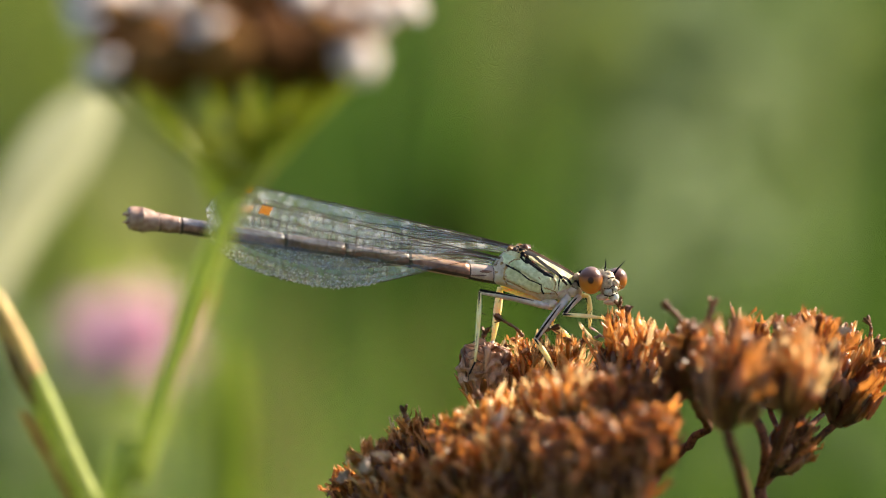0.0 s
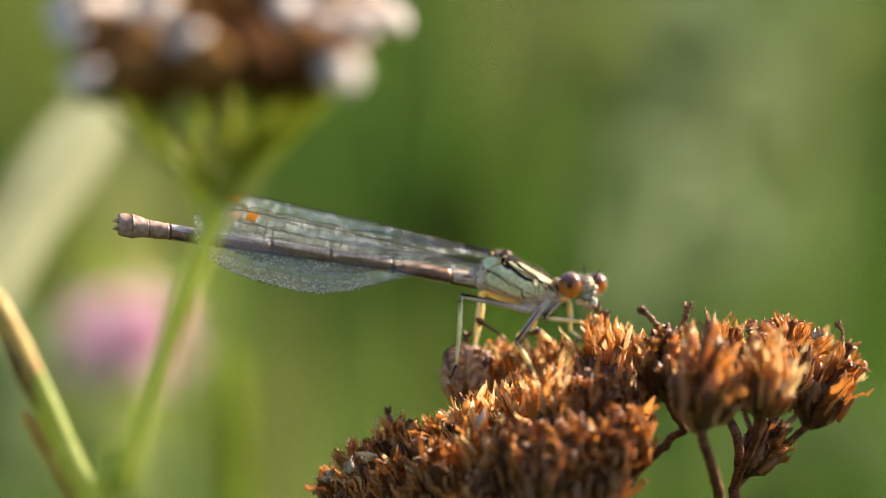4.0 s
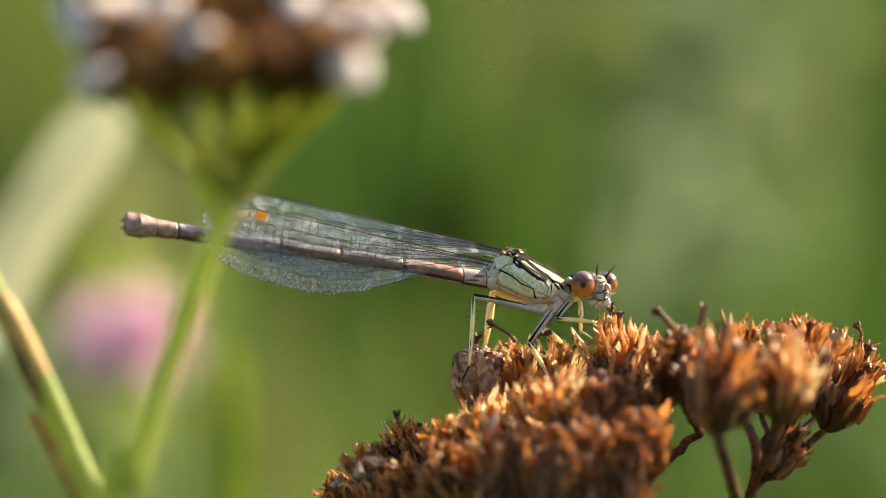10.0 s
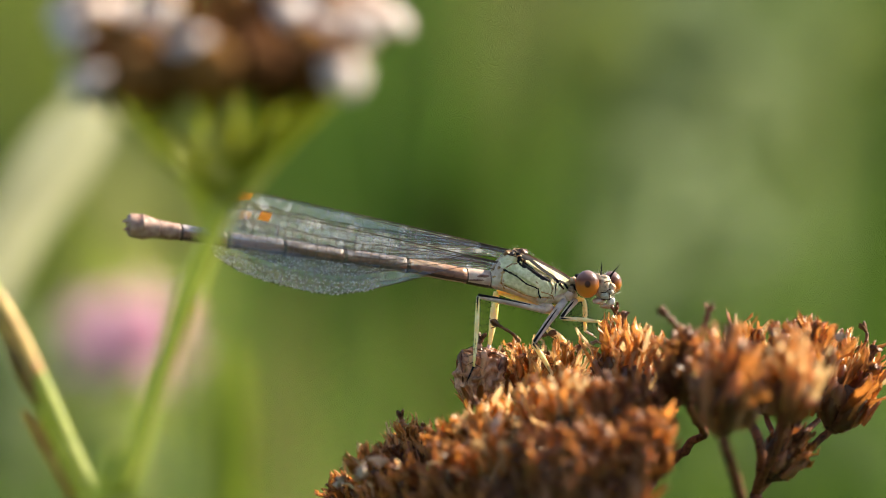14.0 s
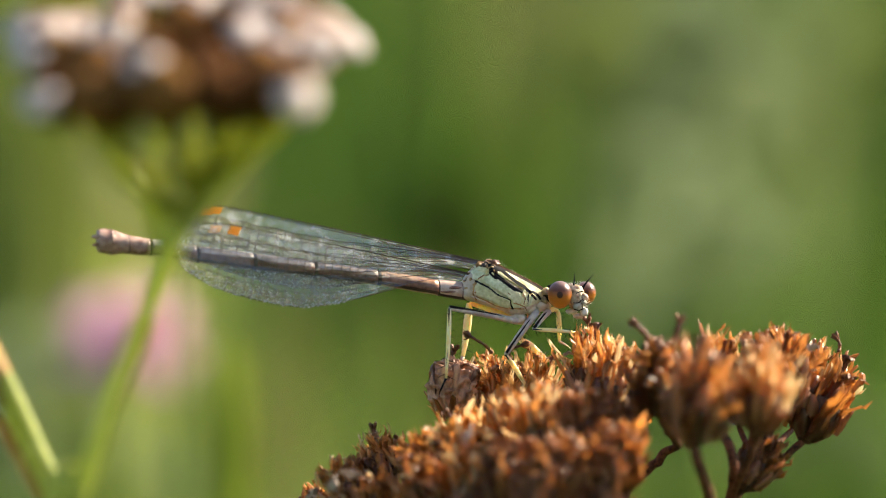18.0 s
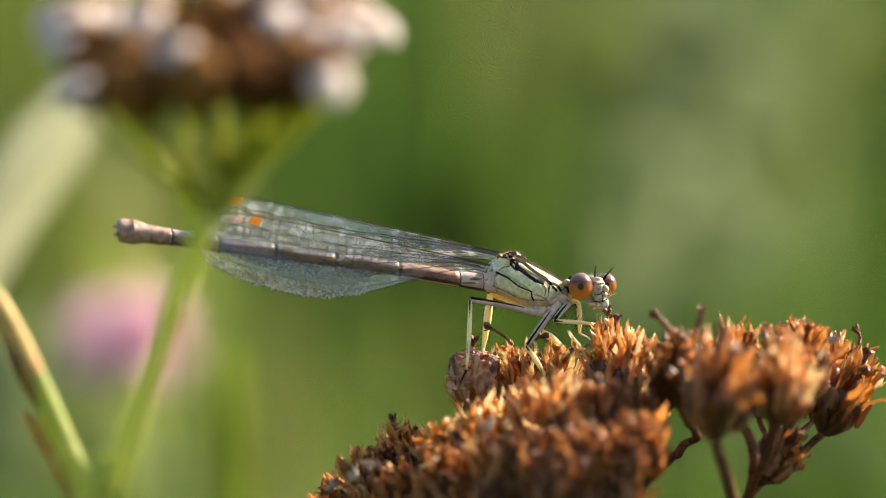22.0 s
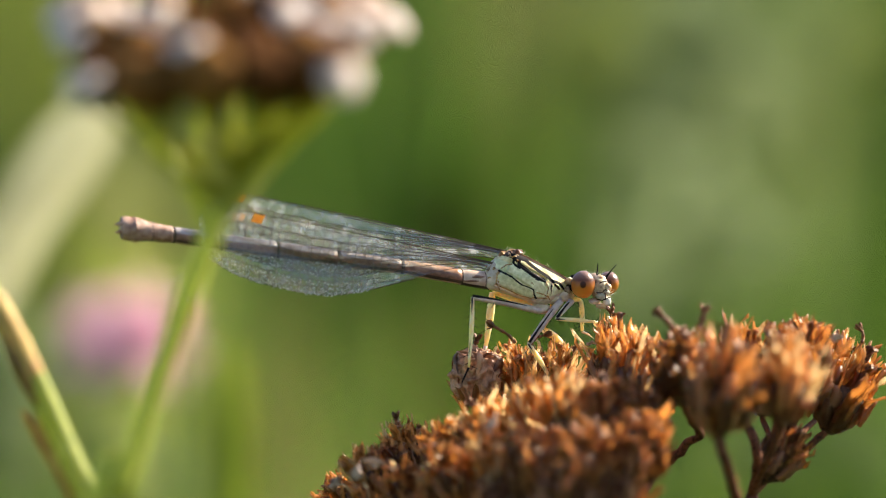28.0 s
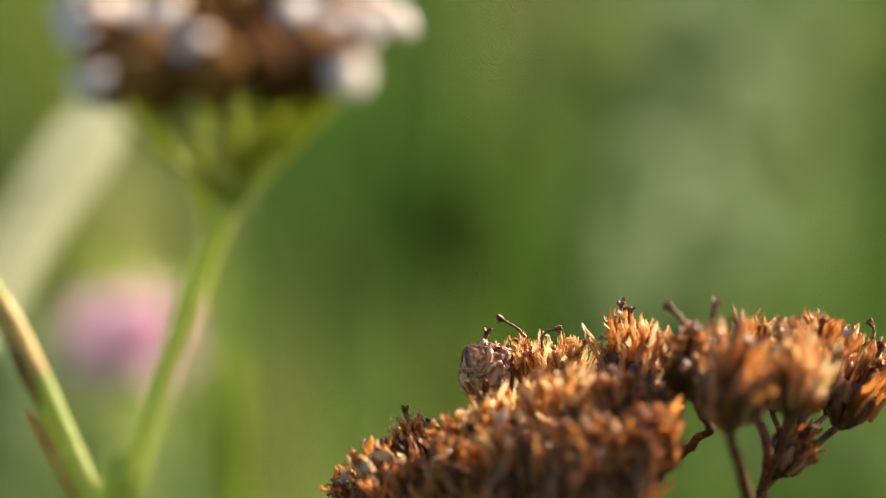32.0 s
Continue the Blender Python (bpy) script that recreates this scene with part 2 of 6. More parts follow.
M_GRASS_BROWN = grass_mat("brown_olive", (0.10, 0.090, 0.036), (0.20, 0.17, 0.072))
M_HERB_PALE = mat("grey_green_herb", (0.21, 0.26, 0.125), (0.36, 0.42, 0.215), 60, 0.7, 0.55, spread=0.3, spec=0.12)
M_HERB_OLIVE = mat("olive_herb", (0.14, 0.175, 0.045), (0.25, 0.30, 0.085), 60, 0.7, 0.55, spread=0.3, spec=0.12)
M_GRASS_RUST = grass_mat("withered_brown", (0.22, 0.145, 0.065), (0.38, 0.27, 0.125))
M_SOIL = mat("meadow_soil", (0.03, 0.04, 0.012), (0.07, 0.09, 0.025), 9, 0.9, bump=0.6)
M_LEAVES = mat("hedge_leaf", (0.062, 0.094, 0.020), (0.165, 0.205, 0.055), 12, 0.55, 0.35, spread=0.6)
M_BARK = mat("hedge_bark", (0.05, 0.04, 0.03), (0.14, 0.11, 0.08), 40, 0.85, bump=0.5)


# ---------------------------------------------------------------- mesh helpers
def empty(name, place):
    ob = new(name)
    ob.empty_display_size = 0.01
    ob.location = place
    return ob


def mesh_of(name, bm, *mats, smooth=True, unit=MM):
    me = bpy.data.meshes.new(name)
    if unit != 1:
        bmesh.ops.scale(bm, vec=(unit, unit, unit), verts=bm.verts)
    bm.to_mesh(me)
    bm.free()
    for m in mats:
        me.materials.append(m)
    if smooth:
        me.polygons.foreach_set("use_smooth", [True] * len(me.polygons))
    return me


def part(name, bm, material, parent, label="", smooth=True):
    """One mesh object from a bmesh in millimetres, under a thing or a part."""
    mats = material if isinstance(material, (list, tuple)) else (material,)
    ob = new(name, mesh_of(name, bm, *mats, smooth=smooth))
    ob.parent = parent
    if label:
        ob["label"] = label
    return ob


def rings_to(bm, rings, cap=True, slot=None):
    """Skin a list of rings of points; slot(ring index, side index) gives the material slot."""
    vs = [[bm.verts.new(p) for p in ring] for ring in rings]
    k = len(vs[0])
    for i in range(len(vs) - 1):
        for j in range(k):
            f = bm.faces.new((vs[i][j], vs[i][(j + 1) % k], vs[i + 1][(j + 1) % k], vs[i + 1][j]))
            if slot:
                f.material_index = slot(i, j)
    if cap:
        bm.faces.new(vs[0][::-1])
        bm.faces.new(vs[-1])


def tube(bm, pts, radii, k=8, cap=True, flat=1.0, slot=None):
    """A tube through points with a radius at each; flat squeezes it sideways."""
    pts = [Vector(p) for p in pts]
    rings = []
    side = None
    for i, p in enumerate(pts):
        way = (pts[min(i + 1, len(pts) - 1)] - pts[max(i - 1, 0)]).normalized()
        if side is None:
            side = way.orthogonal().normalized() if abs(way.y) > 0.9 else way.cross(Vector((0, 1, 0))).normalized()
        side = (side - way * side.dot(way)).normalized()
        up = way.cross(side)
        rings.append([p + (side * math.cos(a) + up * math.sin(a) * flat) * radii[i]
                      for a in (2 * math.pi * j / k for j in range(k))])
    rings_to(bm, rings, cap, slot)


def bez(p0, p1, p2, n=8):
    p0, p1, p2 = Vector(p0), Vector(p1), Vector(p2)
    return [p0 * (1 - t) ** 2 + p1 * 2 * t * (1 - t) + p2 * t * t for t in (i / n for i in range(n + 1))]


def spline(pts, n=6):
    """A smooth line through points (Catmull-Rom)."""
    pts = [Vector(p) for p in pts]
    out = []
    for i in range(len(pts) - 1):
        a, b, c, d = pts[max(i - 1, 0)], pts[i], pts[i + 1], pts[min(i + 2, len(pts) - 1)]
        for j in range(n):
            t = j / n
            out.append(0.5 * (2 * b + (c - a) * t + (2 * a - 5 * b + 4 * c - d) * t * t + (3 * b - a - 3 * c + d) * t ** 3))
    return out + [pts[-1]]


def ball(bm, centre, size, u=16, v=10, rough=0.0, seed=0.0):
    m = Matrix.Translation(centre) @ Matrix.Diagonal((*size, 1))
    made = bmesh.ops.create_uvsphere(bm, u_segments=u, v_segments=v, radius=1, matrix=m)["verts"]
    if rough:
        c = Vector(centre)
        for w in made:
            w.co = c + (w.co - c) * (1 + rough * noise.noise(w.co * 1.7 + Vector((seed, seed, 0))) + 0.7 * rough * noise.noise(w.co * 4.6 + Vector((0, seed, seed))))
    return made


def hair(bm, p, way, length, r=0.012):
    r *= 1.7
    p, way = Vector(p), Vector(way).normalized()
    s = way.orthogonal().normalized() * r
    t = way.cross(s)
    base = [bm.verts.new(p + s), bm.verts.new(p - s * 0.5 + t * 0.87), bm.verts.new(p - s * 0.5 - t * 0.87)]
    tip = bm.verts.new(p + way * length)
    for i in range(3):
        bm.faces.new((base[i], base[(i + 1) % 3], tip))


def spot(u, v, y):
    """The place y mm behind the focal plane on the line from the lens through (u, v) mm on it, from FOCUS."""
    f = (300.0 + y) / 300.0
    return Vector((u * f, y, v * f))


# ---------------------------------------------------------------- the meadow behind
def blade(bm, foot, height, lean, width, turn, bend=0.35, steps=4, slot=0):
    """One grass blade, tapered and folded along its middle."""
    side = Vector((math.cos(turn), math.sin(turn), 0))
    front = Vector((-side.y, side.x, 0))
    rows = []
    for i in range(steps + 1):
        s = i / steps
        c = Vector(foot) + Vector((lean[0], lean[1], 0)) * (s * 0.4 + s * s * 0.6 + bend * s ** 3) + Vector((0, 0, height * s * (1 - 0.12 * bend * s)))
        w = width * (0.55 + 0.9 * s) * (1 - s ** 2.2) + 0.02 * width
        rows.append((bm.verts.new(c - side * w), bm.verts.new(c + front * w * 0.35), bm.verts.new(c + side * w)))
    for a, b in zip(rows, rows[1:]):
        for j in (0, 1):
            f = bm.faces.new((a[j], a[j + 1], b[j + 1], b[j]))
            f.material_index = slot


def tuft(x, y, count, height, spread, width, material, seed, label, lean=(0, 0)):
    """A tuft of tall grass standing in the meadow (metres)."""
    rnd = random.Random(seed)
    bm = bmesh.new()
    for _ in range(count):
        a, r = rnd.uniform(0, 6.283), spread * math.sqrt(rnd.random())
        fx, fy = r * math.cos(a), r * math.sin(a)
        blade(bm, (fx * 0.7, fy * 0.7, -0.005), height * rnd.uniform(0.82, 1.08),
              (lean[0] + fx * 0.6 + rnd.gauss(0, spread * 0.35), lean[1] + fy * 0.6 + rnd.gauss(0, spread * 0.35)),
              width * rnd.uniform(0.6, 1.2), rnd.uniform(-0.9, 0.9), rnd.uniform(0.1, 0.5), 6)
    ob = new("grass_tuft", mesh_of("grass_tuft", bm, material, unit=1))
    ob.location = (x, y, 0)
    return tagged(ob, label, "grass", "tall grass tufts in the meadow", "stuff")


def meadow():
    bm = bmesh.new()
    bmesh.ops.create_grid(bm, x_segments=40, y_segments=40, size=60)
    for w in bm.verts:
        d = math.hypot(w.co.x, w.co.y)
        w.co.z = 0.0 if d < 4 else 0.10 * noise.noise(w.co * 0.11)
    ground = new("ground", mesh_of("ground", bm, M_SOIL, unit=1))
    tagged(ground, "mossy green meadow soil under dense grass", "ground", kind="structure")
    rnd = random.Random(5)
    bm = bmesh.new()
    for _ in range(14000):
        y = 0.75 + 6.5 * rnd.random() ** 1.4
        x = rnd.uniform(-1, 1) * (0.22 + 0.22 * y)
        h = rnd.uniform(0.38, 0.62) + 0.055 * y * rnd.random()
        blade(bm, (x, y, -0.005), h, (rnd.gauss(0, 0.07), rnd.gauss(0, 0.07)), rnd.uniform(0.002, 0.0045), rnd.uniform(-1.2, 1.2),
              rnd.uniform(0, 0.6), 4, rnd.choice((0, 0, 0, 1, 1, 2)))
    sward = new("meadow_grass", mesh_of("meadow_grass", bm, M_GRASS, M_GRASS_DEEP, M_GRASS_BRIGHT, unit=1))
    tagged(sward, "dense green meadow grass, far out of focus", "grass", kind="stuff")
    # the shorter grass of the rest of the meadow, all round
    rnd = random.Random(6)
    verts, faces, slots = [], [], []
    while len(faces) < 34000 * 2:
        a, r = rnd.uniform(0, 6.283), 0.35 + 8.0 * rnd.random() ** 0.8
        x, y = r * math.cos(a), 0.3 + r * math.sin(a)
        if y > 0.2 and abs(x) < 0.30 + 0.22 * y:
            continue
        h, w, turn = rnd.uniform(0.22, 0.46), rnd.uniform(0.003, 0.008) * (0.6 + 0.2 * r), rnd.uniform(0, 3.14)
        side = Vector((math.cos(turn) * w, math.sin(turn) * w, 0))
        lean = Vector((rnd.gauss(0, 0.08), rnd.gauss(0, 0.08), 0))
        foot = Vector((x, y, -0.005))
        k = len(verts)
        mid = foot + lean * 0.35 + Vector((0, 0, h * 0.6))
        verts += [foot - side, foot + side, mid - side * 0.8, mid + side * 0.8, foot + lean + Vector((0, 0, h))]
        faces += [(k, k + 1, k + 3, k + 2), (k + 2, k + 3, k + 4)]
        slots += [rnd.choice((0, 0, 1, 1, 2))] * 2
    me = bpy.data.meshes.new("meadow_grass")
    me.from_pydata(verts, [], faces)
    for m in (M_GRASS, M_GRASS_DEEP, M_GRASS_BRIGHT):
        me.materials.append(m)
    me.polygons.foreach_set("material_index", slots)
    rest = new("meadow_grass", me)
    tagged(rest, "shorter green meadow grass all round", "grass", kind="stuff")


def hedge_bush(x, y, width, height, seed):
    """A leafy bush that closes the meadow: stems and a crown of many small leaves."""
    rnd = random.Random(seed)
    bush = empty("hedge_bush", (x, y, 0))
    tagged(bush, "dense green hedge bush behind the meadow", "bush", "hedge bushes behind the meadow")
    bm = bmesh.new()
    for _ in range(7):
        a = rnd.uniform(0, 6.28)
        tip = Vector((math.cos(a) * width * 0.3, math.sin(a) * width * 0.3, height * rnd.uniform(0.6, 0.9)))
        tube(bm, [p * 1000 for p in bez((0, 0, -0.05), (0, 0, tip.z * 0.5), tip, 5)], [45 - 7 * i for i in range(6)], 6)
    part("stems", bm, M_BARK, bush)
    verts, faces = [], []
    for _ in range(5200):
        a, b = rnd.uniform(0, 6.283), rnd.gauss(0, 0.5)
        r = rnd.uniform(0.55, 1.0)
        c = Vector((math.cos(a) * math.cos(b) * width / 2 * r, math.sin(a) * math.cos(b) * width / 2 * r,
                    height * (0.52 + 0.46 * math.sin(b) * r) + rnd.gauss(0, 0.08)))
        c += 0.16 * Vector(noise.noise_vector(c * 1.5))
        s = rnd.uniform(0.05, 0.10)
        p, q = Vector((rnd.gauss(0, 1), rnd.gauss(0, 1), rnd.gauss(0, 1))).normalized(), Vector((rnd.gauss(0, 1), rnd.gauss(0, 1), rnd.gauss(0, 1)))
        q = (q - p * q.dot(p)).normalized()
        k = len(verts)
        verts += [c - p * s, c + q * s * 0.45, c + p * s, c - q * s * 0.45]
        faces.append((k, k + 1, k + 2, k + 3))
    me = bpy.data.meshes.new("crown")
    me.from_pydata(verts, [], faces)
    me.materials.append(M_LEAVES)
    crown = new("crown", me)
    crown.parent = bush
    crown["kind"] = "stuff"
    return bush


meadow()
first_bush = hedge_bush(-3.4, 9.5, 2.4, 2.6, 41)
for i, (bx, by, turn) in enumerate([(-1.9, 9.0, 50), (-0.3, 9.4, 130), (1.2, 9.1, 210), (2.8, 9.6, 300), (4.3, 9.2, 20), (-5.0, 9.0, 80), (-2.6, 10.6, 15), (-1.1, 10.8, 95), (0.5, 10.6, 170), (2.0, 10.9, 255), (3.6, 10.7, 330)]):
    copy_thing(first_bush, pose(bx, by, 0, 0, 0, turn))

# tall tufts that draw the soft bands of the background
tuft(0.105, 1.75, 110, 0.90, 0.045, 0.0045, M_GRASS_PALE, 1, "tall pale grey-green grass tuft, blurred by distance")
tuft(0.064, 2.30, 80, 0.90, 0.055, 0.0045, M_GRASS_OLIVE, 2, "tall olive grass tuft, blurred by distance")
tuft(0.205, 2.60, 80, 0.98, 0.060, 0.0045, M_GRASS_OLIVE, 10, "tall olive grass tuft, blurred by distance")
tuft(0.235, 2.30, 90, 0.95, 0.050, 0.0045, M_GRASS_DEEP, 3, "tall deep green grass tuft, blurred by distance")
tuft(-0.035, 1.75, 90, 0.86, 0.035, 0.0040, M_GRASS, 11, "tall mid-green grass tuft, blurred by distance")
tuft(0.012, 2.50, 90, 0.92, 0.050, 0.0045, M_GRASS_BROWN, 12, "tall brown-olive grass tuft, blurred by distance")
tuft(-0.075, 1.40, 90, 0.60, 0.040, 0.0040, M_GRASS_BRIGHT, 4, "bright green grass tuft, blurred by distance")
# sunlit look comes from the paler lit green
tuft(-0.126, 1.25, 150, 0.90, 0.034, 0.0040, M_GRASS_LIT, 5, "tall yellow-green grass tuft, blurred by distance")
# the shade of this tuft is put into its deep green colour
tuft(0.010, 1.25, 170, 0.680, 0.023, 0.0045, M_GRASS_DEEP, 6, "grass tuft coloured dark green for shade, blurred by distance")
tuft(-0.008, 1.05, 150, 0.604, 0.030, 0.0035, M_GRASS_FRESH, 13, "short fresh green grass tuft, blurred by distance")
tuft(-0.024, 0.95, 60, 0.613, 0.014, 0.0026, M_GRASS_RUST, 7, "withered brown-olive grass tuft, blurred by distance")
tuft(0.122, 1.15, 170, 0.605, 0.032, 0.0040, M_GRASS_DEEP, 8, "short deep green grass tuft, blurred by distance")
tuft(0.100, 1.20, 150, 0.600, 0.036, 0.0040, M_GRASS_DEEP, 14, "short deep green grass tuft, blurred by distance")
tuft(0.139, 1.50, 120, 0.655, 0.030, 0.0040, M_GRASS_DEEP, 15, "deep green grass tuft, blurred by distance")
tuft(-0.105, 1.10, 70, 0.575, 0.025, 0.0035, M_GRASS, 9, "short mid-green grass tuft, blurred by distance")


def leafy_herb(y, clumps, material, seed, label, leaf=13.0):
    """A tall meadow herb far behind the insect: a stem, and clumps of small leaves on short side twigs.
    clumps: place on the focal plane, radius there, number of leaves."""
    rnd = random.Random(seed)
    f = (300 + y) / 300
    u0 = sum(c[0] for c in clumps) / len(clumps)
    foot = Vector((u0 * f, 300 + y, 0)) * MM
    thing = empty("meadow_herb", foot)
    tagged(thing, label, "herb")
    at = [Vector(((u - u0) * f, rnd.uniform(-8, 8), 620 + v * f)) for u, v, _, _ in clumps]
    top = max(p.z for p in at)
    bm = bmesh.new()
    stem = spline([(10, 4, -4), (6, 2, top * 0.4), (-2, 0, top * 0.8), (0, 0, top)], 6)
    tube(bm, stem, [1.6 - 0.05 * q for q in range(len(stem))], 8)
    part("stem", bm, M_LEAF_MID, thing)
    for p, (_, _, r, count) in zip(at, clumps):
        bm = bmesh.new()
        tube(bm, bez((0, 0, p.z - 24), (p.x * 0.4, p.y, p.z - 14), p, 5), [0.8] * 6, 6)
        part("twig", bm, M_LEAF_MID, thing)
        verts, faces = [], []
        for _ in range(count):
            w = Vector((rnd.gauss(0, 1), rnd.gauss(0, 1), rnd.gauss(0, 1))).normalized()
            c = p + w * (r * f * rnd.random() ** 0.5)
            way = (w + Vector((rnd.gauss(0, 0.6), rnd.gauss(0, 0.6), rnd.gauss(0.2, 0.6)))).normalized()
            side = way.orthogonal().normalized()
            side = side * math.cos(w.x * 9) + way.cross(side) * math.sin(w.x * 9)
            up = way.cross(side)
            L, W = leaf * rnd.uniform(0.6, 1.2), leaf * rnd.uniform(0.16, 0.26)
            k = len(verts)
            verts += [q * MM for q in (c - way * L * 0.5, c - side * W + up * W * 0.4, c, c + side * W + up * W * 0.4, c + way * L * 0.5 - up * L * 0.12)]
            faces += [(k, k + 1, k + 2), (k, k + 2, k + 3), (k + 1, k + 4, k + 2), (k + 2, k + 4, k + 3)]
        me = bpy.data.meshes.new("leaf_clump")
        me.from_pydata(verts, [], faces)
        me.materials.append(material)
        clump = new("leaf_clump", me)
        clump.parent = thing
        clump["kind"] = "stuff"
    return thing


leafy_herb(700, [(18.4, 16.5, 2.8, 34), (17.2, 12.5, 2.4, 28), (21.8, 12.4, 2.4, 28), (21.0, 8.4, 1.8, 18), (17.6, 8.0, 1.6, 14)], M_HERB_PALE, 51, "tall pale grey-green leafy herb, blurred by distance")
leafy_herb(560, [(18.8, 4.0, 2.8, 18), (16.4, 1.6, 2.6, 15), (21.2, 0.6, 2.6, 15), (18.6, -2.8, 2.4, 13)], M_HERB_PALE, 55, "pale grey-green leafy herb, blurred by distance", 10.0)
leafy_herb(1000, [(27.8, 11.6, 3.0, 30), (25.6, 7.0, 2.6, 24), (30.4, 15.0, 2.6, 24)], M_HERB_OLIVE, 52, "tall olive-green leafy herb, blurred by distance")
leafy_herb(620, [(13.2, 0.4, 2.6, 12), (14.6, -2.8, 2.6, 14), (12.6, -4.8, 2.4, 10), (15.2, 6.2, 2.2, 10)], M_HERB_PALE, 56, "slender pale grey-green leafy herb, blurred by distance", 10.0)
# this herb's shade is in its colour: the deep green
leafy_herb(800, [(0.8, 4.2, 3.2, 42), (3.4, 1.6, 3.0, 38), (-1.6, 1.2, 2.6, 22), (1.6, -1.0, 2.6, 24)], M_GRASS_DEEP, 53, "leafy herb coloured dark green for shade, blurred by distance")
leafy_herb(1000, [(10.4, 15.4, 3.0, 50), (13.0, 13.6, 2.6, 40), (9.0, 10.0, 2.6, 40)], M_HERB_OLIVE, 54, "bright green leafy herb, blurred by distance")
leafy_herb(600, [(19.6, -13.6, 2.8, 30), (23.4, -15.6, 2.6, 26), (27.6, -12.4, 2.8, 30), (30.6, -15.4, 2.6, 26)], M_GRASS_PALE, 57, "low dull grey-green leafy herb, blurred by distance", 10.0)
leafy_herb(420, [(-30.2, -8.5, 2.0, 30), (-30.6, -12.5, 1.8, 26), (-30.2, -16.2, 1.6, 20)], M_HERB_PALE, 58, "pale grey-green leafy herb beside the grass culm, blurred", 10.0)
leafy_herb(520, [(-22.8, -12.6, 2.2, 18), (-20.8, -16.0, 2.2, 18)], M_HERB_PALE, 59, "low pale grey-green leafy herb, blurred by distance", 10.0)


def broad_leaf(name, u, top, width, y, material, label, sway=0.0, tip=24.0):
    """A single broad upright leaf rising from the ground behind the insect."""
    f = (300 + y) / 300
    foot = Vector((u * f * MM, 0.300 + y * MM, 0.0))
    height = 620 + top * f
    bm = bmesh.new()
    n = 16
    rows = []
    for i in range(n + 1):
        s = i / 8 * (1 - tip / height) if i < 9 else 1 - tip / height * (1 - (i - 8) / 8)
        w = width * f * 0.5 * (0.35 + 0.65 * min(1, s * 1.6)) * math.sqrt(max(0.0, 1 - max(0.0, (height * s - height + tip) / tip) ** 2)) + 0.1
        c = Vector((sway * s * s, 6 * math.sin(s * 2.2), -4 + (height + 4) * s))
        rows.append([c + Vector((-w, -0.18 * w, 0)), c + Vector((-w * 0.5, 0.02 * w, 0)), c + Vector((0, 0.10 * w + 0.3, 0)), c + Vector((w * 0.5, 0.02 * w, 0)), c + Vector((w, -0.18 * w, 0)),
                     c + Vector((w * 0.5, 0.02 * w + 0.35, 0)), c + Vector((0, 0.10 * w + 0.9, 0)), c + Vector((-w * 0.5, 0.02 * w + 0.35, 0))])
    rings_to(bm, rows)
    thing = empty(name, foot)
    part("blade", bm, material, thing)
    bm = bmesh.new()
    tube(bm, [(sway * t * t, 6 * math.sin(t * 2.2) - 0.2, -4 + (height - 2) * t) for t in (q / 16 for q in range(17))], [0.55 - 0.02 * q for q in range(17)], 6)
    part("midrib", bm, M_PEDICEL, thing)
    return tagged(thing, label, "leaf")


def round_leaf():
    """A wide pale leaf held up on a thin stalk behind the insect."""
    c = spot(-19.52, 7.16, 200)
    thing = empty("olive_leaf", FOCUS + c * MM)
    tagged(thing, "wide pale olive leaf on a thin upright stalk, out of focus", "leaf")
    bm = bmesh.new()
    rows = []
    for i in range(19):
        q = -1 + 2 * i / 18
        w = 10.4 * (max(0.0, 1 - q * q) ** 0.42) + 0.1
        z = 14.3 * q
        rows.append([Vector((x * w, 1.5 * abs(x) + 1.2 * q * q + t, z)) for x, t in ((-1, 0), (-0.5, 0.05), (0, 0.2), (0.5, 0.05), (1, 0), (0.5, 0.35), (0, 0.6), (-0.5, 0.35))])
    rings_to(bm, rows)
    part("blade", bm, M_LEAF_OLIVE, thing, smooth=False)
    bm = bmesh.new()
    tube(bm, spline([(14, 10, -620 - c.z), (6, 4, -200), (1, 1, -40), (0, 1, -13)], 6), [0.5] * 19, 8)
    part("stalk", bm, M_CALYX, thing)
    bm = bmesh.new()
    tube(bm, [(0, 0.9, -13.5), (0, 0.0, 0), (0, 0.9, 13.5)], [0.5, 0.35, 0.15], 6)
    part("midrib", bm, M_PEDICEL, thing)


round_leaf()
# stands in shade; its bright colour makes it look sunlit
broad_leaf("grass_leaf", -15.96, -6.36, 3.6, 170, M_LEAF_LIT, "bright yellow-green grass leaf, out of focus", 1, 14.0)


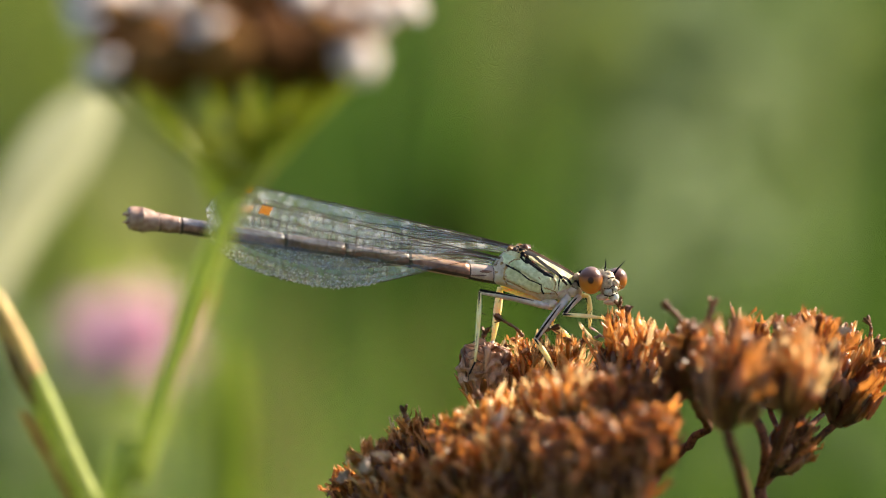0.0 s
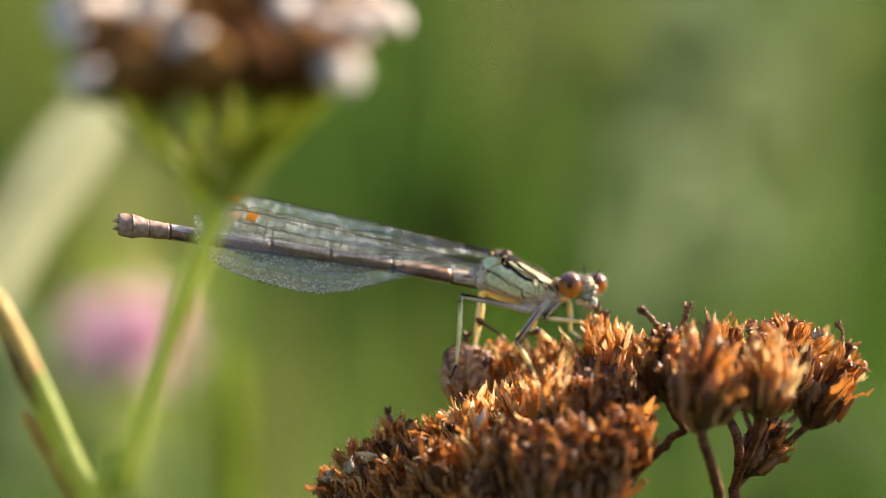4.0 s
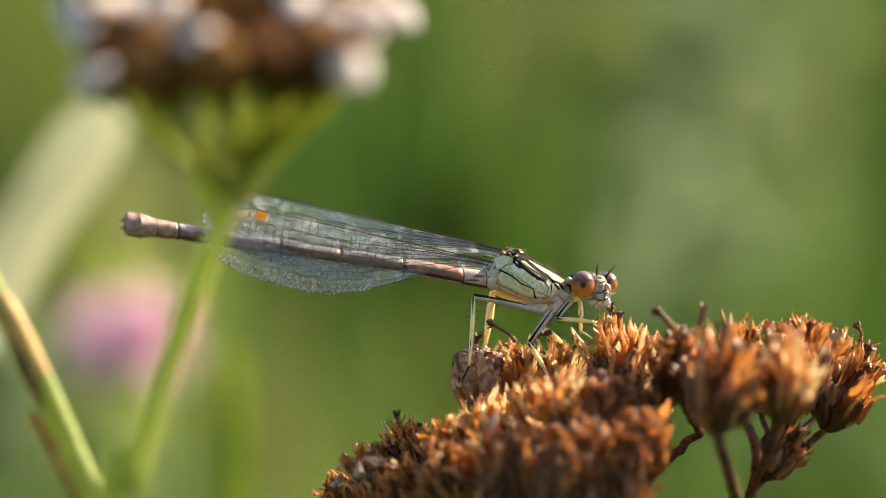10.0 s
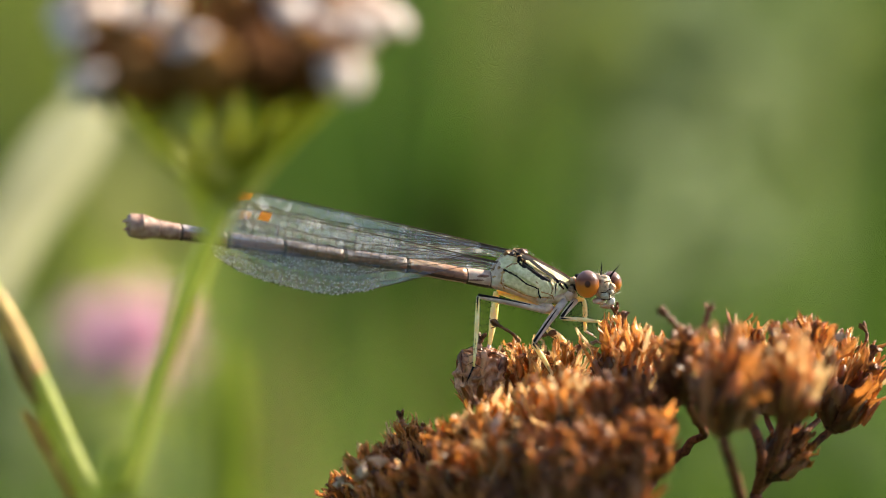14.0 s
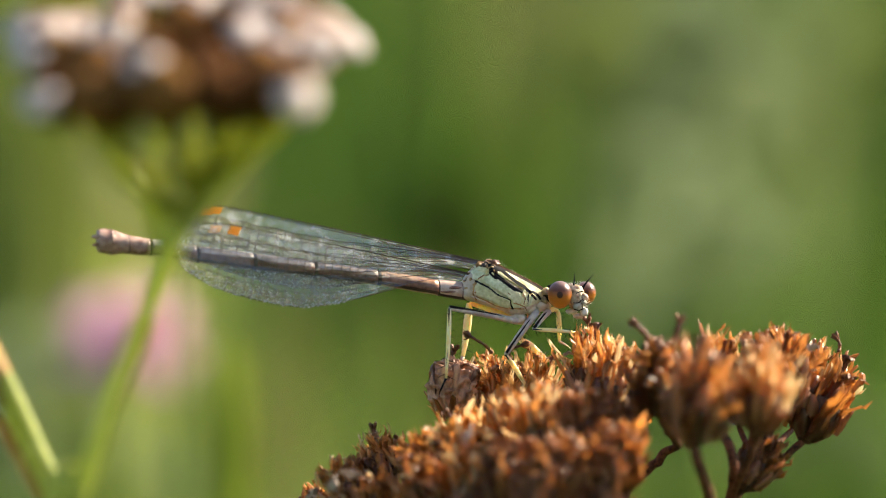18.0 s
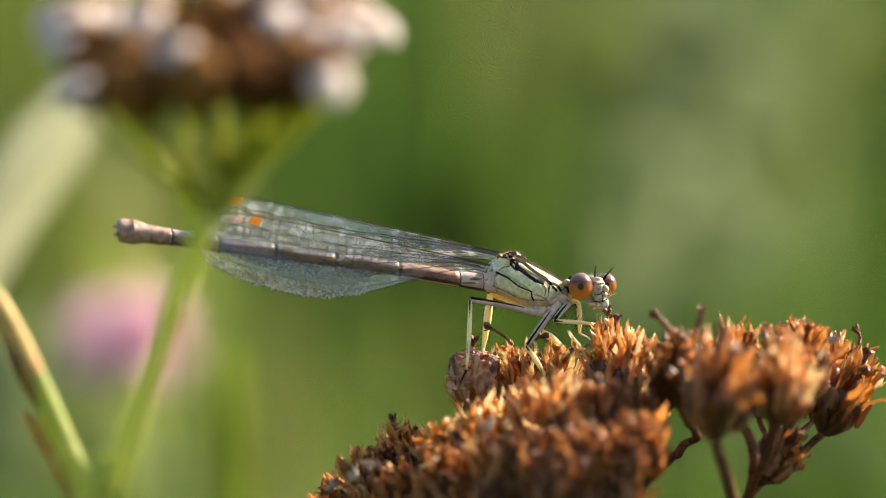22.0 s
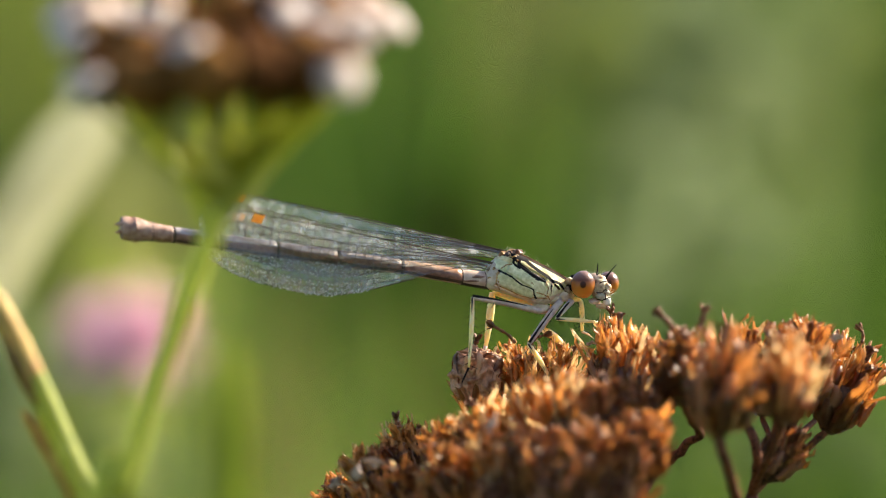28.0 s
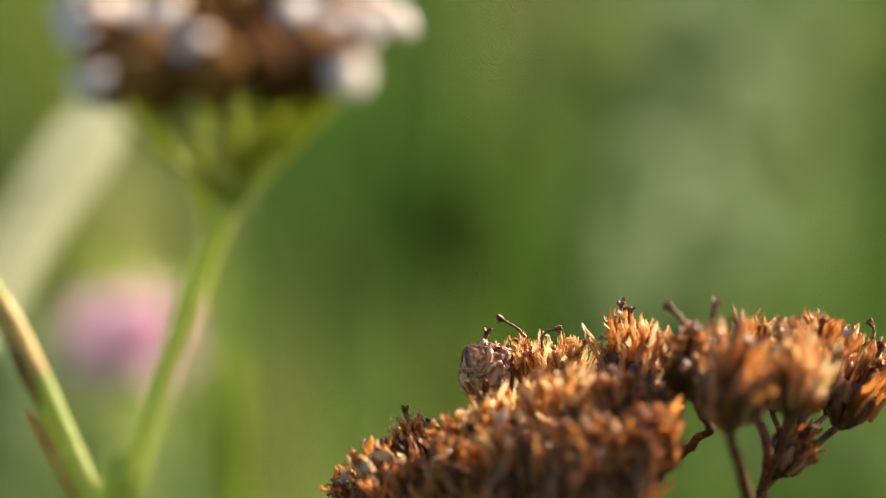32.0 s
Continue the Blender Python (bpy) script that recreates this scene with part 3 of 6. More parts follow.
def pink_flower():
    """A pink meadow flower head on its stalk, far out of focus."""
    c = spot(-22.64, -7.0, 330)
    place = FOCUS + c * MM
    top = place.z * 1000
    thing = empty("pink_flower", (place.x, place.y, 0))
    tagged(thing, "pink meadow flower head on a thin stalk, blurred", "flower")
    rnd = random.Random(12)
    bm = bmesh.new()
    tube(bm, spline([(6, 3, -3), (3, 2, top * 0.5), (0, 0, top - 3)], 6), [1.0] * 12 + [0.8], 8)
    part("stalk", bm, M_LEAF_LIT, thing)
    bm = bmesh.new()
    ball(bm, (0, 0, top - 3), (2.8, 2.8, 3.4))
    part("calyx", bm, M_CALYX, thing, "green scaly calyx")
    for _ in range(46):
        a, lift = rnd.uniform(0, 6.283), rnd.uniform(-0.5, 1.3)
        way = Vector((math.cos(a) * math.cos(lift), math.sin(a) * math.cos(lift), math.sin(lift)))
        bm = bmesh.new()
        p = Vector((0, 0, top - 1))
        tube(bm, [p + way * 2, p + way * 6 + Vector((0, 0, 0.4)), p + way * rnd.uniform(9.5, 11.8)], [0.7, 1.2, 0.45], 5)
        part("petal", bm, M_PINK, thing)


pink_flower()


# ---------------------------------------------------------------- grass culm and straw blade at the side
def grass_culm():
    """A ripening grass culm with a rusty sheath and a split blade."""
    base = spot(-27.0, -14.6, -28)
    thing = empty("grass_culm", FOCUS + base * MM)
    tagged(thing, "green grass culm with a rusty-brown leaf sheath", "grass stem")
    pt = lambda u, v, dy=0: spot(u, v, -28 + dy) - spot(-25.76, -14.36, -28)
    down = [pt(-12.6, -42.36), pt(-18.0, -28.76), pt(-23.1, -18.36)]
    bm = bmesh.new()
    line = spline([(70, 10, -608), (34, 6, -250), (19, 3, -90), *down, pt(-25.0, -14.36), pt(-26.95, -9.96), pt(-28.1, -7.6)], 5)
    tube(bm, line, [0.84] * len(line), 10)
    part("stalk", bm, M_CULM, thing)
    bm = bmesh.new()
    line = spline([pt(-27.6, -8.8, -0.1), pt(-28.1, -7.7, -0.1), pt(-28.6, -6.5, -0.1), pt(-29.5, -4.76, -0.1), pt(-30.4, -3.2, -0.1)], 5)
    tube(bm, line, [0.92 - 0.13 * i / (len(line) - 1) for i in range(len(line))], 10)
    sheath = part("sheath", bm, M_NODE, thing, "rusty-brown leaf sheath")
    # strip on the sheath's left: its rust, with that side's shade painted in
    bm = bmesh.new()
    line = spline([pt(-26.75, -11.6, -0.3), pt(-27.55, -9.9, -0.4), pt(-28.5, -8.0, -0.5), pt(-29.1, -6.7, -0.5), pt(-29.95, -5.3, -0.4)], 5)
    tube(bm, line, [0.10 + 0.50 * math.sin(math.pi * i / (len(line) - 1)) for i in range(len(line))], 8)
    part("rust_shade_edge", bm, M_RUST, sheath, "rust-brown edge with the shade of its side put into the colour")
    bm = bmesh.new()
    line = spline([pt(-29.25, -5.3), pt(-30.35, -3.5), pt(-31.55, -0.76), pt(-32.96, 2.84), pt(-34.36, 8.04), pt(-35.76, 14.44)], 5)
    tube(bm, line, [0.79 - 0.012 * i for i in range(len(line))], 8)
    part("upper_stalk", bm, M_CULM, thing)
    bm = bmesh.new()
    line = spline([pt(-24.2, -17.2, 0.2), pt(-25.6, -14.9, 0.3), pt(-27.0, -12.9, 0.3), pt(-28.3, -11.2, 0.2)], 5)
    tube(bm, line, [0.80 * (1 - (i / len(line)) ** 2) + 0.04 for i in range(len(line))], 8, flat=0.45)
    part("split_blade", bm, M_NODE, thing, "pale split blade")
    return thing


def straw_blade():
    """A dry straw-coloured grass leaf arching up from the ground."""
    base = spot(-30.56, -4.76, 160)
    thing = empty("dry_grass_blade", FOCUS + base * MM)
    tagged(thing, "dry straw-coloured grass blade, out of focus", "grass blade")
    pt = lambda u, v, y=160: spot(u, v, y) - base
    line = spline([(-96, 20, -600), (-60, 10, -220), pt(-43.76, -18.36), pt(-37.36, -10.36), pt(-32.96, -3.96), pt(-29.56, 1.64), pt(-26.64, 6.04), pt(-24.24, 9.24), pt(-22.36, 11.24)], 6)
    bm = bmesh.new()
    n = len(line)
    rings = []
    for i, p in enumerate(line):
        s = i / (n - 1)
        w = 3.1 * (0.5 + 0.6 * min(1.0, s * 2)) * (1 - max(0, (s - 0.80) / 0.20) ** 2) * (1 + 0.15 * noise.noise(Vector((i * 0.45, 0.3, 2.0)))) + 0.15
        way = (line[min(i + 1, n - 1)] - line[max(i - 1, 0)]).normalized()
        side = way.cross(Vector((0, 1, 0))).normalized()
        rings.append([p - side * w, p + Vector((0, 0.5, 0)), p + side * w, p + Vector((0, 1.0, 0))])
    rings_to(bm, rings)
    part("leaf", bm, M_STRAW, thing, smooth=False)
    bm = bmesh.new()
    tube(bm, [p + Vector((0, 0.4, 0)) for p in line[:-3]], [0.35] * (n - 3), 6)
    part("midrib", bm, M_STRAW, thing)
    return thing


CULM = grass_culm()
STRAW = straw_blade()


# ---------------------------------------------------------------- the white yarrow before the insect
def yarrow():
    Y = -48
    hub = spot(-16.16, 2.76, Y)
    thing = empty("white_yarrow", FOCUS + hub * MM)
    tagged(thing, "white-flowered yarrow on a green stem, before the insect, blurred", "flower")
    pt = lambda u, v, dy=0: spot(u, v, Y + dy) - hub
    rnd = random.Random(3)
    bm = bmesh.new()
    line = spline([(-90, 14, -640), (-30, 4, -150), pt(-26.6, -28.36), pt(-23.0, -17.76), pt(-20.5, -10.36), pt(-17.95, -3.16), pt(-15.76, 2.24), pt(-13.36, 6.24), pt(-10.96, 9.84)], 6)
    tube(bm, line, [0.64] * (len(line) - 8) + [0.65, 0.66, 0.67, 0.70, 0.66, 0.60, 0.52, 0.44], 10)
    part("stem", bm, M_STEM, thing)
    bm = bmesh.new()
    tube(bm, spline([pt(-20.88, -12.76, 0.6), pt(-18.16, -5.96, 0.9), pt(-17.28, -3.96, 0.9)], 6), [0.16] * 13, 6)
    part("side_shoot", bm, M_NODE, thing, "thin reddish side shoot")
    for pts, r in (([pt(-15.3, 3.4), pt(-11.6, 7.4), pt(-9.0, 9.8), pt(-7.0, 11.6)], 0.80), ([pt(-15.6, 2.6), pt(-13.4, 7.4), pt(-12.8, 11.8)], 0.60), ([pt(-16.4, 1.6), pt(-17.4, 6.4), pt(-17.0, 11.0)], 0.34), ([pt(-16.8, 0.8), pt(-18.6, 5.2), pt(-23.2, 11.0)], 0.32)):
        bm = bmesh.new()
        line = spline(pts, 6)
        tube(bm, line, [r * (1.15 - 0.4 * q / len(line)) for q in range(len(line))], 8)
        part("branch", bm, M_STEM, thing)
    heads = []
    # place of each head, its depth, and the number of its petals that are left
    rim = [(-20.64, 12.2, -4, 0), (-16.36, 12.6, -5, 0), (-12.4, 12.6, -4, 0), (-9.2, 12.8, -3, 0),
           (-25.6, 17.3, 2, 3), (-24.68, 13, -5, 1), (-21.76, 12.7, -7, 0), (-19.16, 13.2, -9, 0), (-16.48, 13.5, -10, 0), (-13.28, 13.5, -9, 0), (-10.16, 13.4, -8, 0), (-8.48, 13.5, -6, 0), (-7.8, 13.7, -9, 1),
           (-24.76, 15.64, 0, 1), (-21.56, 14.64, -4, 0), (-18.2, 15.6, -8, 1), (-13.76, 14.84, -6, 0), (-9.76, 14.84, -5, 0), (-7.76, 16.64, -1, 3), (-5.36, 16.92, 2, 3),
           (-23.36, 17.44, 4, 2), (-20.16, 17.56, 0, 1), (-15.56, 17.96, 0, 0), (-12.16, 17.64, 0, 1), (-8.56, 17.64, 2, 3), (-6.76, 18.24, 5, 5), (-19.36, 19.24, 6, 5), (-14.56, 19.44, 7, 5), (-10.16, 19.44, 7, 5)]
    for u, v, dy, left in rim:
        heads.append((pt(u, v, dy - 14), left))
    for i, (h, left) in enumerate(heads):
        lean = Vector((h.x, h.y, 30)).normalized()
        side = h.x
        foot = h - lean * 2.6
        start = pt(-16.16, 2.24).lerp(pt(-12.56, 7.44), max(0.0, min(1.0, 0.5 + h.x * 0.05 + rnd.uniform(-0.25, 0.25))))
        bm = bmesh.new()
        tube(bm, bez(start, start.lerp(foot, 0.5) + Vector((side * 0.10, 0, -0.6)), foot, 6), [0.26, 0.23, 0.21, 0.21, 0.22, 0.25, 0.32], 6)
        pedicel = part("pedicel", bm, M_PEDICEL, thing)
        q = lean.to_track_quat('Z', 'Y').to_matrix().to_4x4()
        frame_m = Matrix.Translation(foot) @ q
        bm = bmesh.new()
        rings = []
        for z, r in ((0, 0.35), (0.3, 0.95), (0.9, 1.4), (1.7, 1.55), (2.5, 1.42), (3.0, 1.05), (3.25, 0.4)):
            rings.append([frame_m @ Vector((r * math.cos(a) * (1 + 0.08 * math.sin(5 * a + z)), r * math.sin(a), z)) for a in (k * math.pi / 6 for k in range(12))])
        rings_to(bm, rings)
        part("involucre", bm, M_INVOL, thing, "brown-green scaly involucre")
        for k in range(left):
            a = -1.57 + (k - (left - 1) / 2) * 1.2566 + rnd.uniform(-0.3, 0.3) + 0.04 * h.x
            drop = rnd.uniform(0.5, 1.05)
            bm = bmesh.new()
            rows = []
            for s in (0.0, 0.25, 0.5, 0.75, 1.0):
                w = (0.32 + 1.0 * math.sin(math.pi * min(1, 0.15 + 0.72 * s)))
                r = 0.85 + 1.8 * s
                z = 2.8 + 0.35 * s - drop * 1.6 * s * s
                c = Vector((r * math.cos(a), r * math.sin(a), z))
                t = Vector((-math.sin(a), math.cos(a), 0))
                rows.append([frame_m @ x for x in (c - t * w, c + Vector((0, 0, 0.13)), c + t * w, c - Vector((0, 0, 0.05)))])
            rings_to(bm, rows)
            part("petal", bm, M_PETAL, thing)
    return thing


YARROW = yarrow()


# ---------------------------------------------------------------- the dried flower cluster
HUB = spot(12.64, -8.76, 0)


def lp(u, v, y=0.0):
    return spot(u, v, y) - HUB


def bract(bm, m, L, W, bend, cup, thick=0.04):
    """One strap-shaped papery bract with a frayed tip along +z, its back to +y."""
    rows = []
    for s, k in ((0.0, 0.75), (0.3, 0.95), (0.6, 1.0), (0.86, 0.72)):
        w = W * k
        y = bend * s * s
        rows.append([bm.verts.new(m @ Vector(p)) for p in ((-w, y - cup, L * s), (0, y + thick, L * s), (w, y - cup, L * s), (0, y - thick, L * s))])
    tip = bm.verts.new(m @ Vector((W * 0.45 * math.sin(L * 40), bend * 1.15, L)))
    for a, b in zip(rows, rows[1:]):
        for j in range(4):
            bm.faces.new((a[j], a[(j + 1) % 4], b[(j + 1) % 4], b[j]))
    for j in range(4):
        bm.faces.new((rows[-1][j], rows[-1][(j + 1) % 4], tip))


def papery(bm, m, L, W, bend, twist, seed, thick=0.022, n=6):
    """A boat-shaped translucent chaff scale along +z, hollow towards -y: crinkled, with a pointed torn tip."""
    rows = []
    for i in range(n + 1):
        s = i / n
        w = (0.70 + 0.95 * s - 1.22 * s ** 2.6) * W * (1 + 0.55 * noise.noise(Vector((s * 3.7, seed, 1.7))))
        a = twist * s + 0.9 * noise.noise(Vector((seed, s * 2.6, 4.1)))
        c = Vector((0.5 * s * noise.noise(Vector((s * 2.2, 2.2, seed))), bend * s * s + 0.48 * s * noise.noise(Vector((s * 3.2, seed, 9.3))), L * s))
        torn = 1.0 * W * (s > 0.99)
        side, back = Vector((math.cos(a), math.sin(a), 0)), Vector((-math.sin(a), math.cos(a), 0))
        lip = 0.5 + 0.4 * noise.noise(Vector((s * 4.4, seed, 6.1)))
        rows.append([bm.verts.new(m @ p) for p in (c - side * w - back * w * lip + Vector((0, 0, torn * math.sin(seed * 7))), c + back * thick - Vector((0, 0, torn)),
                                                   c + side * w * 0.9 - back * w * (1 - lip) + Vector((0, 0, torn * math.sin(seed * 13))), c - back * thick - Vector((0, 0, torn)))])
    for p, q in zip(rows, rows[1:]):
        for j in range(4):
            bm.faces.new((p[j], p[(j + 1) % 4], q[(j + 1) % 4], q[j]))
    bm.faces.new(rows[-1])


def profile(z):
    """The radius of a head's urn at a height."""
    pts = ((-0.3, 0.20), (0.0, 0.42), (0.3, 0.86), (0.8, 1.12), (1.5, 1.22), (2.4, 1.14), (3.0, 1.10), (3.6, 1.16), (4.2, 1.26))
    for (a, r), (b, q) in zip(pts, pts[1:]):
        if z <= b:
            return r + (q - r) * (z - a) / (b - a)
    return 1.3


def scale_on(bm, m, z0, L, W, lift, seed, thick=0.035):
    """An ovate scale that lies on the urn at angle 0, keeled, its torn tip lifting off."""
    rows = []
    for s, k in ((0.0, 0.8), (0.3, 1.0), (0.6, 0.98), (0.82, 0.72), (1.0, 0.26)):
        z, w = z0 + L * s, W * k * (1 + 0.22 * noise.noise(Vector((s * 4, seed, 3.3))))
        r = profile(z) + 0.03 + lift * s ** 3 + 0.07 * noise.noise(Vector((seed, s * 3, 7.7)))
        x = 0.16 * s * noise.noise(Vector((seed, 5.5, s * 1.3)))
        rows.append([bm.verts.new(m @ Vector(p)) for p in ((x - w, r - 0.42 * w, z), (x, r + thick, z), (x + w, r - 0.42 * w, z), (x, r - thick, z))])
    for p, q in zip(rows, rows[1:]):
        for j in range(4):
            bm.faces.new((p[j], p[(j + 1) % 4], q[(j + 1) % 4], q[j]))
    bm.faces.new(rows[-1])


# scales of the cup from the foot up: count, start, length, half width, lift
ROWS_OF_SCALES = ((8, -0.05, 1.15, 0.40, 0.04), (9, 0.35, 1.35, 0.40, 0.06), (10, 0.8, 1.55, 0.36, 0.10), (11, 1.25, 1.65, 0.30, 0.20))
# chaff on the head: count, ring on the disc, length, half width, outward tilt, start
ROWS_OF_CHAFF = ((15, (0.98, 1.14), (1.5, 2.6), (0.17, 0.31), 7, 0.55), (16, (0.76, 1.0), (1.6, 2.7), (0.15, 0.28), 9, 1.05), (15, (0.42, 0.75), (1.4, 2.4), (0.12, 0.22), 9, 1.6), (9, (0.0, 0.42), (1.2, 2.1), (0.09, 0.17), 6, 1.9))
CUP_SCALES, PALE_SCALES, CHAFF_BLADES = [], [], {}
rnd_b = random.Random(77)
for count, z0, L, W, lift in ROWS_OF_SCALES:
    for store, material in ((CUP_SCALES, M_SCALE), (PALE_SCALES, M_CHAFF)):
        store.append([])
        for v in range(6):
            bm_b = bmesh.new()
            scale_on(bm_b, Matrix.Identity(4), z0, L * rnd_b.uniform(0.8, 1.12), W * rnd_b.uniform(0.75, 1.2), lift * rnd_b.uniform(0.2, 2.2), 3.7 * v + z0)
            store[-1].append(mesh_of("bract", bm_b, material))
for tone, material in (("gold", M_CHAFF), ("brown", M_BRACT), ("dark", M_BRACT_DARK)):
    CHAFF_BLADES[tone] = []
    for k, (count, ring, length, width, tilt, start) in enumerate(ROWS_OF_CHAFF):
        CHAFF_BLADES[tone].append([])
        for v in range(8):
            bm_b = bmesh.new()
            papery(bm_b, Matrix.Identity(4), rnd_b.uniform(*length), rnd_b.uniform(*width), rnd_b.gauss(0.0, 0.32), rnd_b.gauss(0, 0.9), 5.1 * v + k)
            CHAFF_BLADES[tone][k].append(mesh_of("bract", bm_b, material))
# share of gold, brown and shade-dark chaff on a head of each tone
MIX_OF_CHAFF = {"gold": ("gold",) * 7 + ("brown",) * 3, "amber": ("gold",) * 4 + ("brown",) * 6, "brown": ("gold",) + ("brown",) * 7 + ("dark",) * 2, "dark": ("brown",) * 4 + ("dark",) * 6}


def flower_head(parent, place, lean, toward, size, seed, single, tone, tall=1.0):
    """A dried yarrow head: an urn of overlapping scales, a brush of chaff and shrivelled florets on top. single: bracts as pieces of their own."""
    rnd = random.Random(seed)
    axis = Vector((math.sin(radians(lean)), math.sin(radians(toward)), math.cos(radians(lean)))).normalized()
    foot = Vector(place) - axis * 4.0 * size * tall
    m = Matrix.Translation(foot) @ axis.to_track_quat('Z', 'Y').to_matrix().to_4x4() @ pose(0, 0, 0, 0, 0, rnd.uniform(0, 360)) @ Matrix.Diagonal((size * rnd.uniform(0.92, 1.08), size * rnd.uniform(0.92, 1.08), size * tall, 1))
    bm = bmesh.new()
    rings = []
    for z, k in ((-0.25, 1), (0.0, 1), (0.4, 0.97), (1.0, 0.95), (1.5, 0.92), (1.8, 0.7), (1.95, 0.3)):
        rings.append([m @ Vector((profile(z) * k * math.cos(a), profile(z) * k * math.sin(a), z)) for a in (q * math.pi / 5 for q in range(10))])
    rings_to(bm, rings)
    pale = tone in ("gold", "amber")
    light = tone == "gold"
    head = part("flower_head", bm, M_BRACT if light else M_CORE, parent)
    stores = {"scale": bmesh.new(), "gold": bmesh.new(), "brown": bmesh.new(), "dark": bmesh.new()}

    def put(mesh, turn):
        ob = new("bract", mesh)
        ob.parent = head
        w = m @ turn
        ob.matrix_basis = Matrix.Translation(w.translation * MM) @ w.to_3x3().to_4x4()

    for k, (count, z0, L, W, lift) in enumerate(ROWS_OF_SCALES[:2] if pale else ROWS_OF_SCALES[:3]):
        for q in range(count):
            turn = pose(0, 0, rnd.gauss(0, 0.10), rnd.gauss(0, 4), rnd.gauss(0, 6), 360 * q / count + rnd.uniform(-9, 9) + 40 * k)
            if single:
                put((PALE_SCALES if light else CUP_SCALES)[k][rnd.randrange(6)], turn)
            else:
                scale_on(stores["scale"], m @ turn, z0, L * rnd.uniform(0.8, 1.12), W * rnd.uniform(0.75, 1.2), lift * rnd.uniform(0.2, 2.2), rnd.uniform(0, 90))
    for k, (count, ring, length, width, tilt, start) in enumerate(ROWS_OF_CHAFF):
        for q in range(count):
            r = rnd.uniform(*ring)
            turn = pose(0, 0, 0, 0, 0, 360 * q / count + rnd.uniform(-16, 16) + 17 * k) @ pose(0, r, start + rnd.gauss(0, 0.18), -tilt * r + rnd.gauss(0, 11), rnd.gauss(0, 13), rnd.gauss(0, 34))
            kind = rnd.choice(MIX_OF_CHAFF[tone])
            if single:
                put(CHAFF_BLADES[kind][k][rnd.randrange(8)], turn)
            else:
                papery(stores[kind], m @ turn, rnd.uniform(*length) * (1.0 if pale else 0.84), rnd.uniform(*width) * 1.15, rnd.gauss(0.0, 0.36), rnd.gauss(0, 1.0), rnd.uniform(0, 90))
    for key, name, material in (("scale", "scale_cup", M_BRACT if light else M_SCALE), ("gold", "pale_chaff", M_CHAFF), ("brown", "brown_chaff", M_BRACT), ("dark", "weathered_chaff", M_BRACT_DARK)):
        if stores[key].verts:
            part(name, stores[key], material, head)["kind"] = "stuff"
    # shrivelled florets on top: bent tubes with curled ragged lobes
    for _ in range(rnd.randint(2, 4) if pale else rnd.randint(4, 7)):
        a, r = rnd.uniform(0, 360), 1.0 * math.sqrt(rnd.random())
        fm = m @ pose(0, 0, 0, 0, 0, a) @ pose(0, r, 2.0, -r * 12 + rnd.gauss(0, 12), rnd.gauss(0, 12), rnd.uniform(0, 360))
        h = rnd.uniform(0.4, 1.05) if size < 1.26 and not single else rnd.uniform(0.6, 1.45) if tone == "dark" else rnd.uniform(0.9, 2.0)
        bent = rnd.gauss(0, 0.28)
        bm = bmesh.new()
        tube(bm, [fm @ Vector((0, 0, 0)), fm @ Vector((bent * 0.2, 0.06, h * 0.45)), fm @ Vector((bent * 0.6, 0.10, h * 0.8)), fm @ Vector((bent, 0.16, h))], [0.08 * size, 0.10 * size, 0.13 * size, 0.19 * size], 6)
        for q in range(5):
            bract(bm, fm @ pose(bent, 0.16, h * 0.96, 0, 0, 72 * q + rnd.uniform(-20, 20)) @ pose(0, 0.12, 0, rnd.uniform(-150, -40), 0, rnd.uniform(-30, 30)), rnd.uniform(0.18, 0.36), rnd.uniform(0.10, 0.20), rnd.uniform(-0.3, 0.2), 0.05, 0.03)
        part("floret", bm, rnd.choice((M_CURL, M_CURL, M_BRACT_DARK, M_BRACT_DARK, M_HUSK, M_BRACT)), head)
    return foot, axis


def curl(parent, pts, r, seed):
    """A shrivelled floret: a thin bent stalk with a small ragged cup."""
    rnd = random.Random(seed)
    line = spline(pts, 5)
    bm = bmesh.new()
    n = len(line)
    tube(bm, line, [r * (0.8 + 0.25 * math.sin(i * 1.7)) for i in range(n)], 6)
    way = (line[-1] - line[-3]).normalized()
    q = Matrix.Translation(line[-1]) @ way.to_track_quat('Z', 'Y').to_matrix().to_4x4()
    for k in range(6):
        m = q @ pose(0, 0, 0, 0, 0, 60 * k + rnd.uniform(-15, 15)) @ pose(0, r * 0.5, -r * 0.5, rnd.uniform(-45, -15), 0, 0)
        bract(bm, m, rnd.uniform(0.45, 0.75), 0.17, rnd.uniform(-0.2, 0.1), 0.05, 0.03)
    part("dry_floret", bm, M_CURL, parent, "dark curled dry floret")


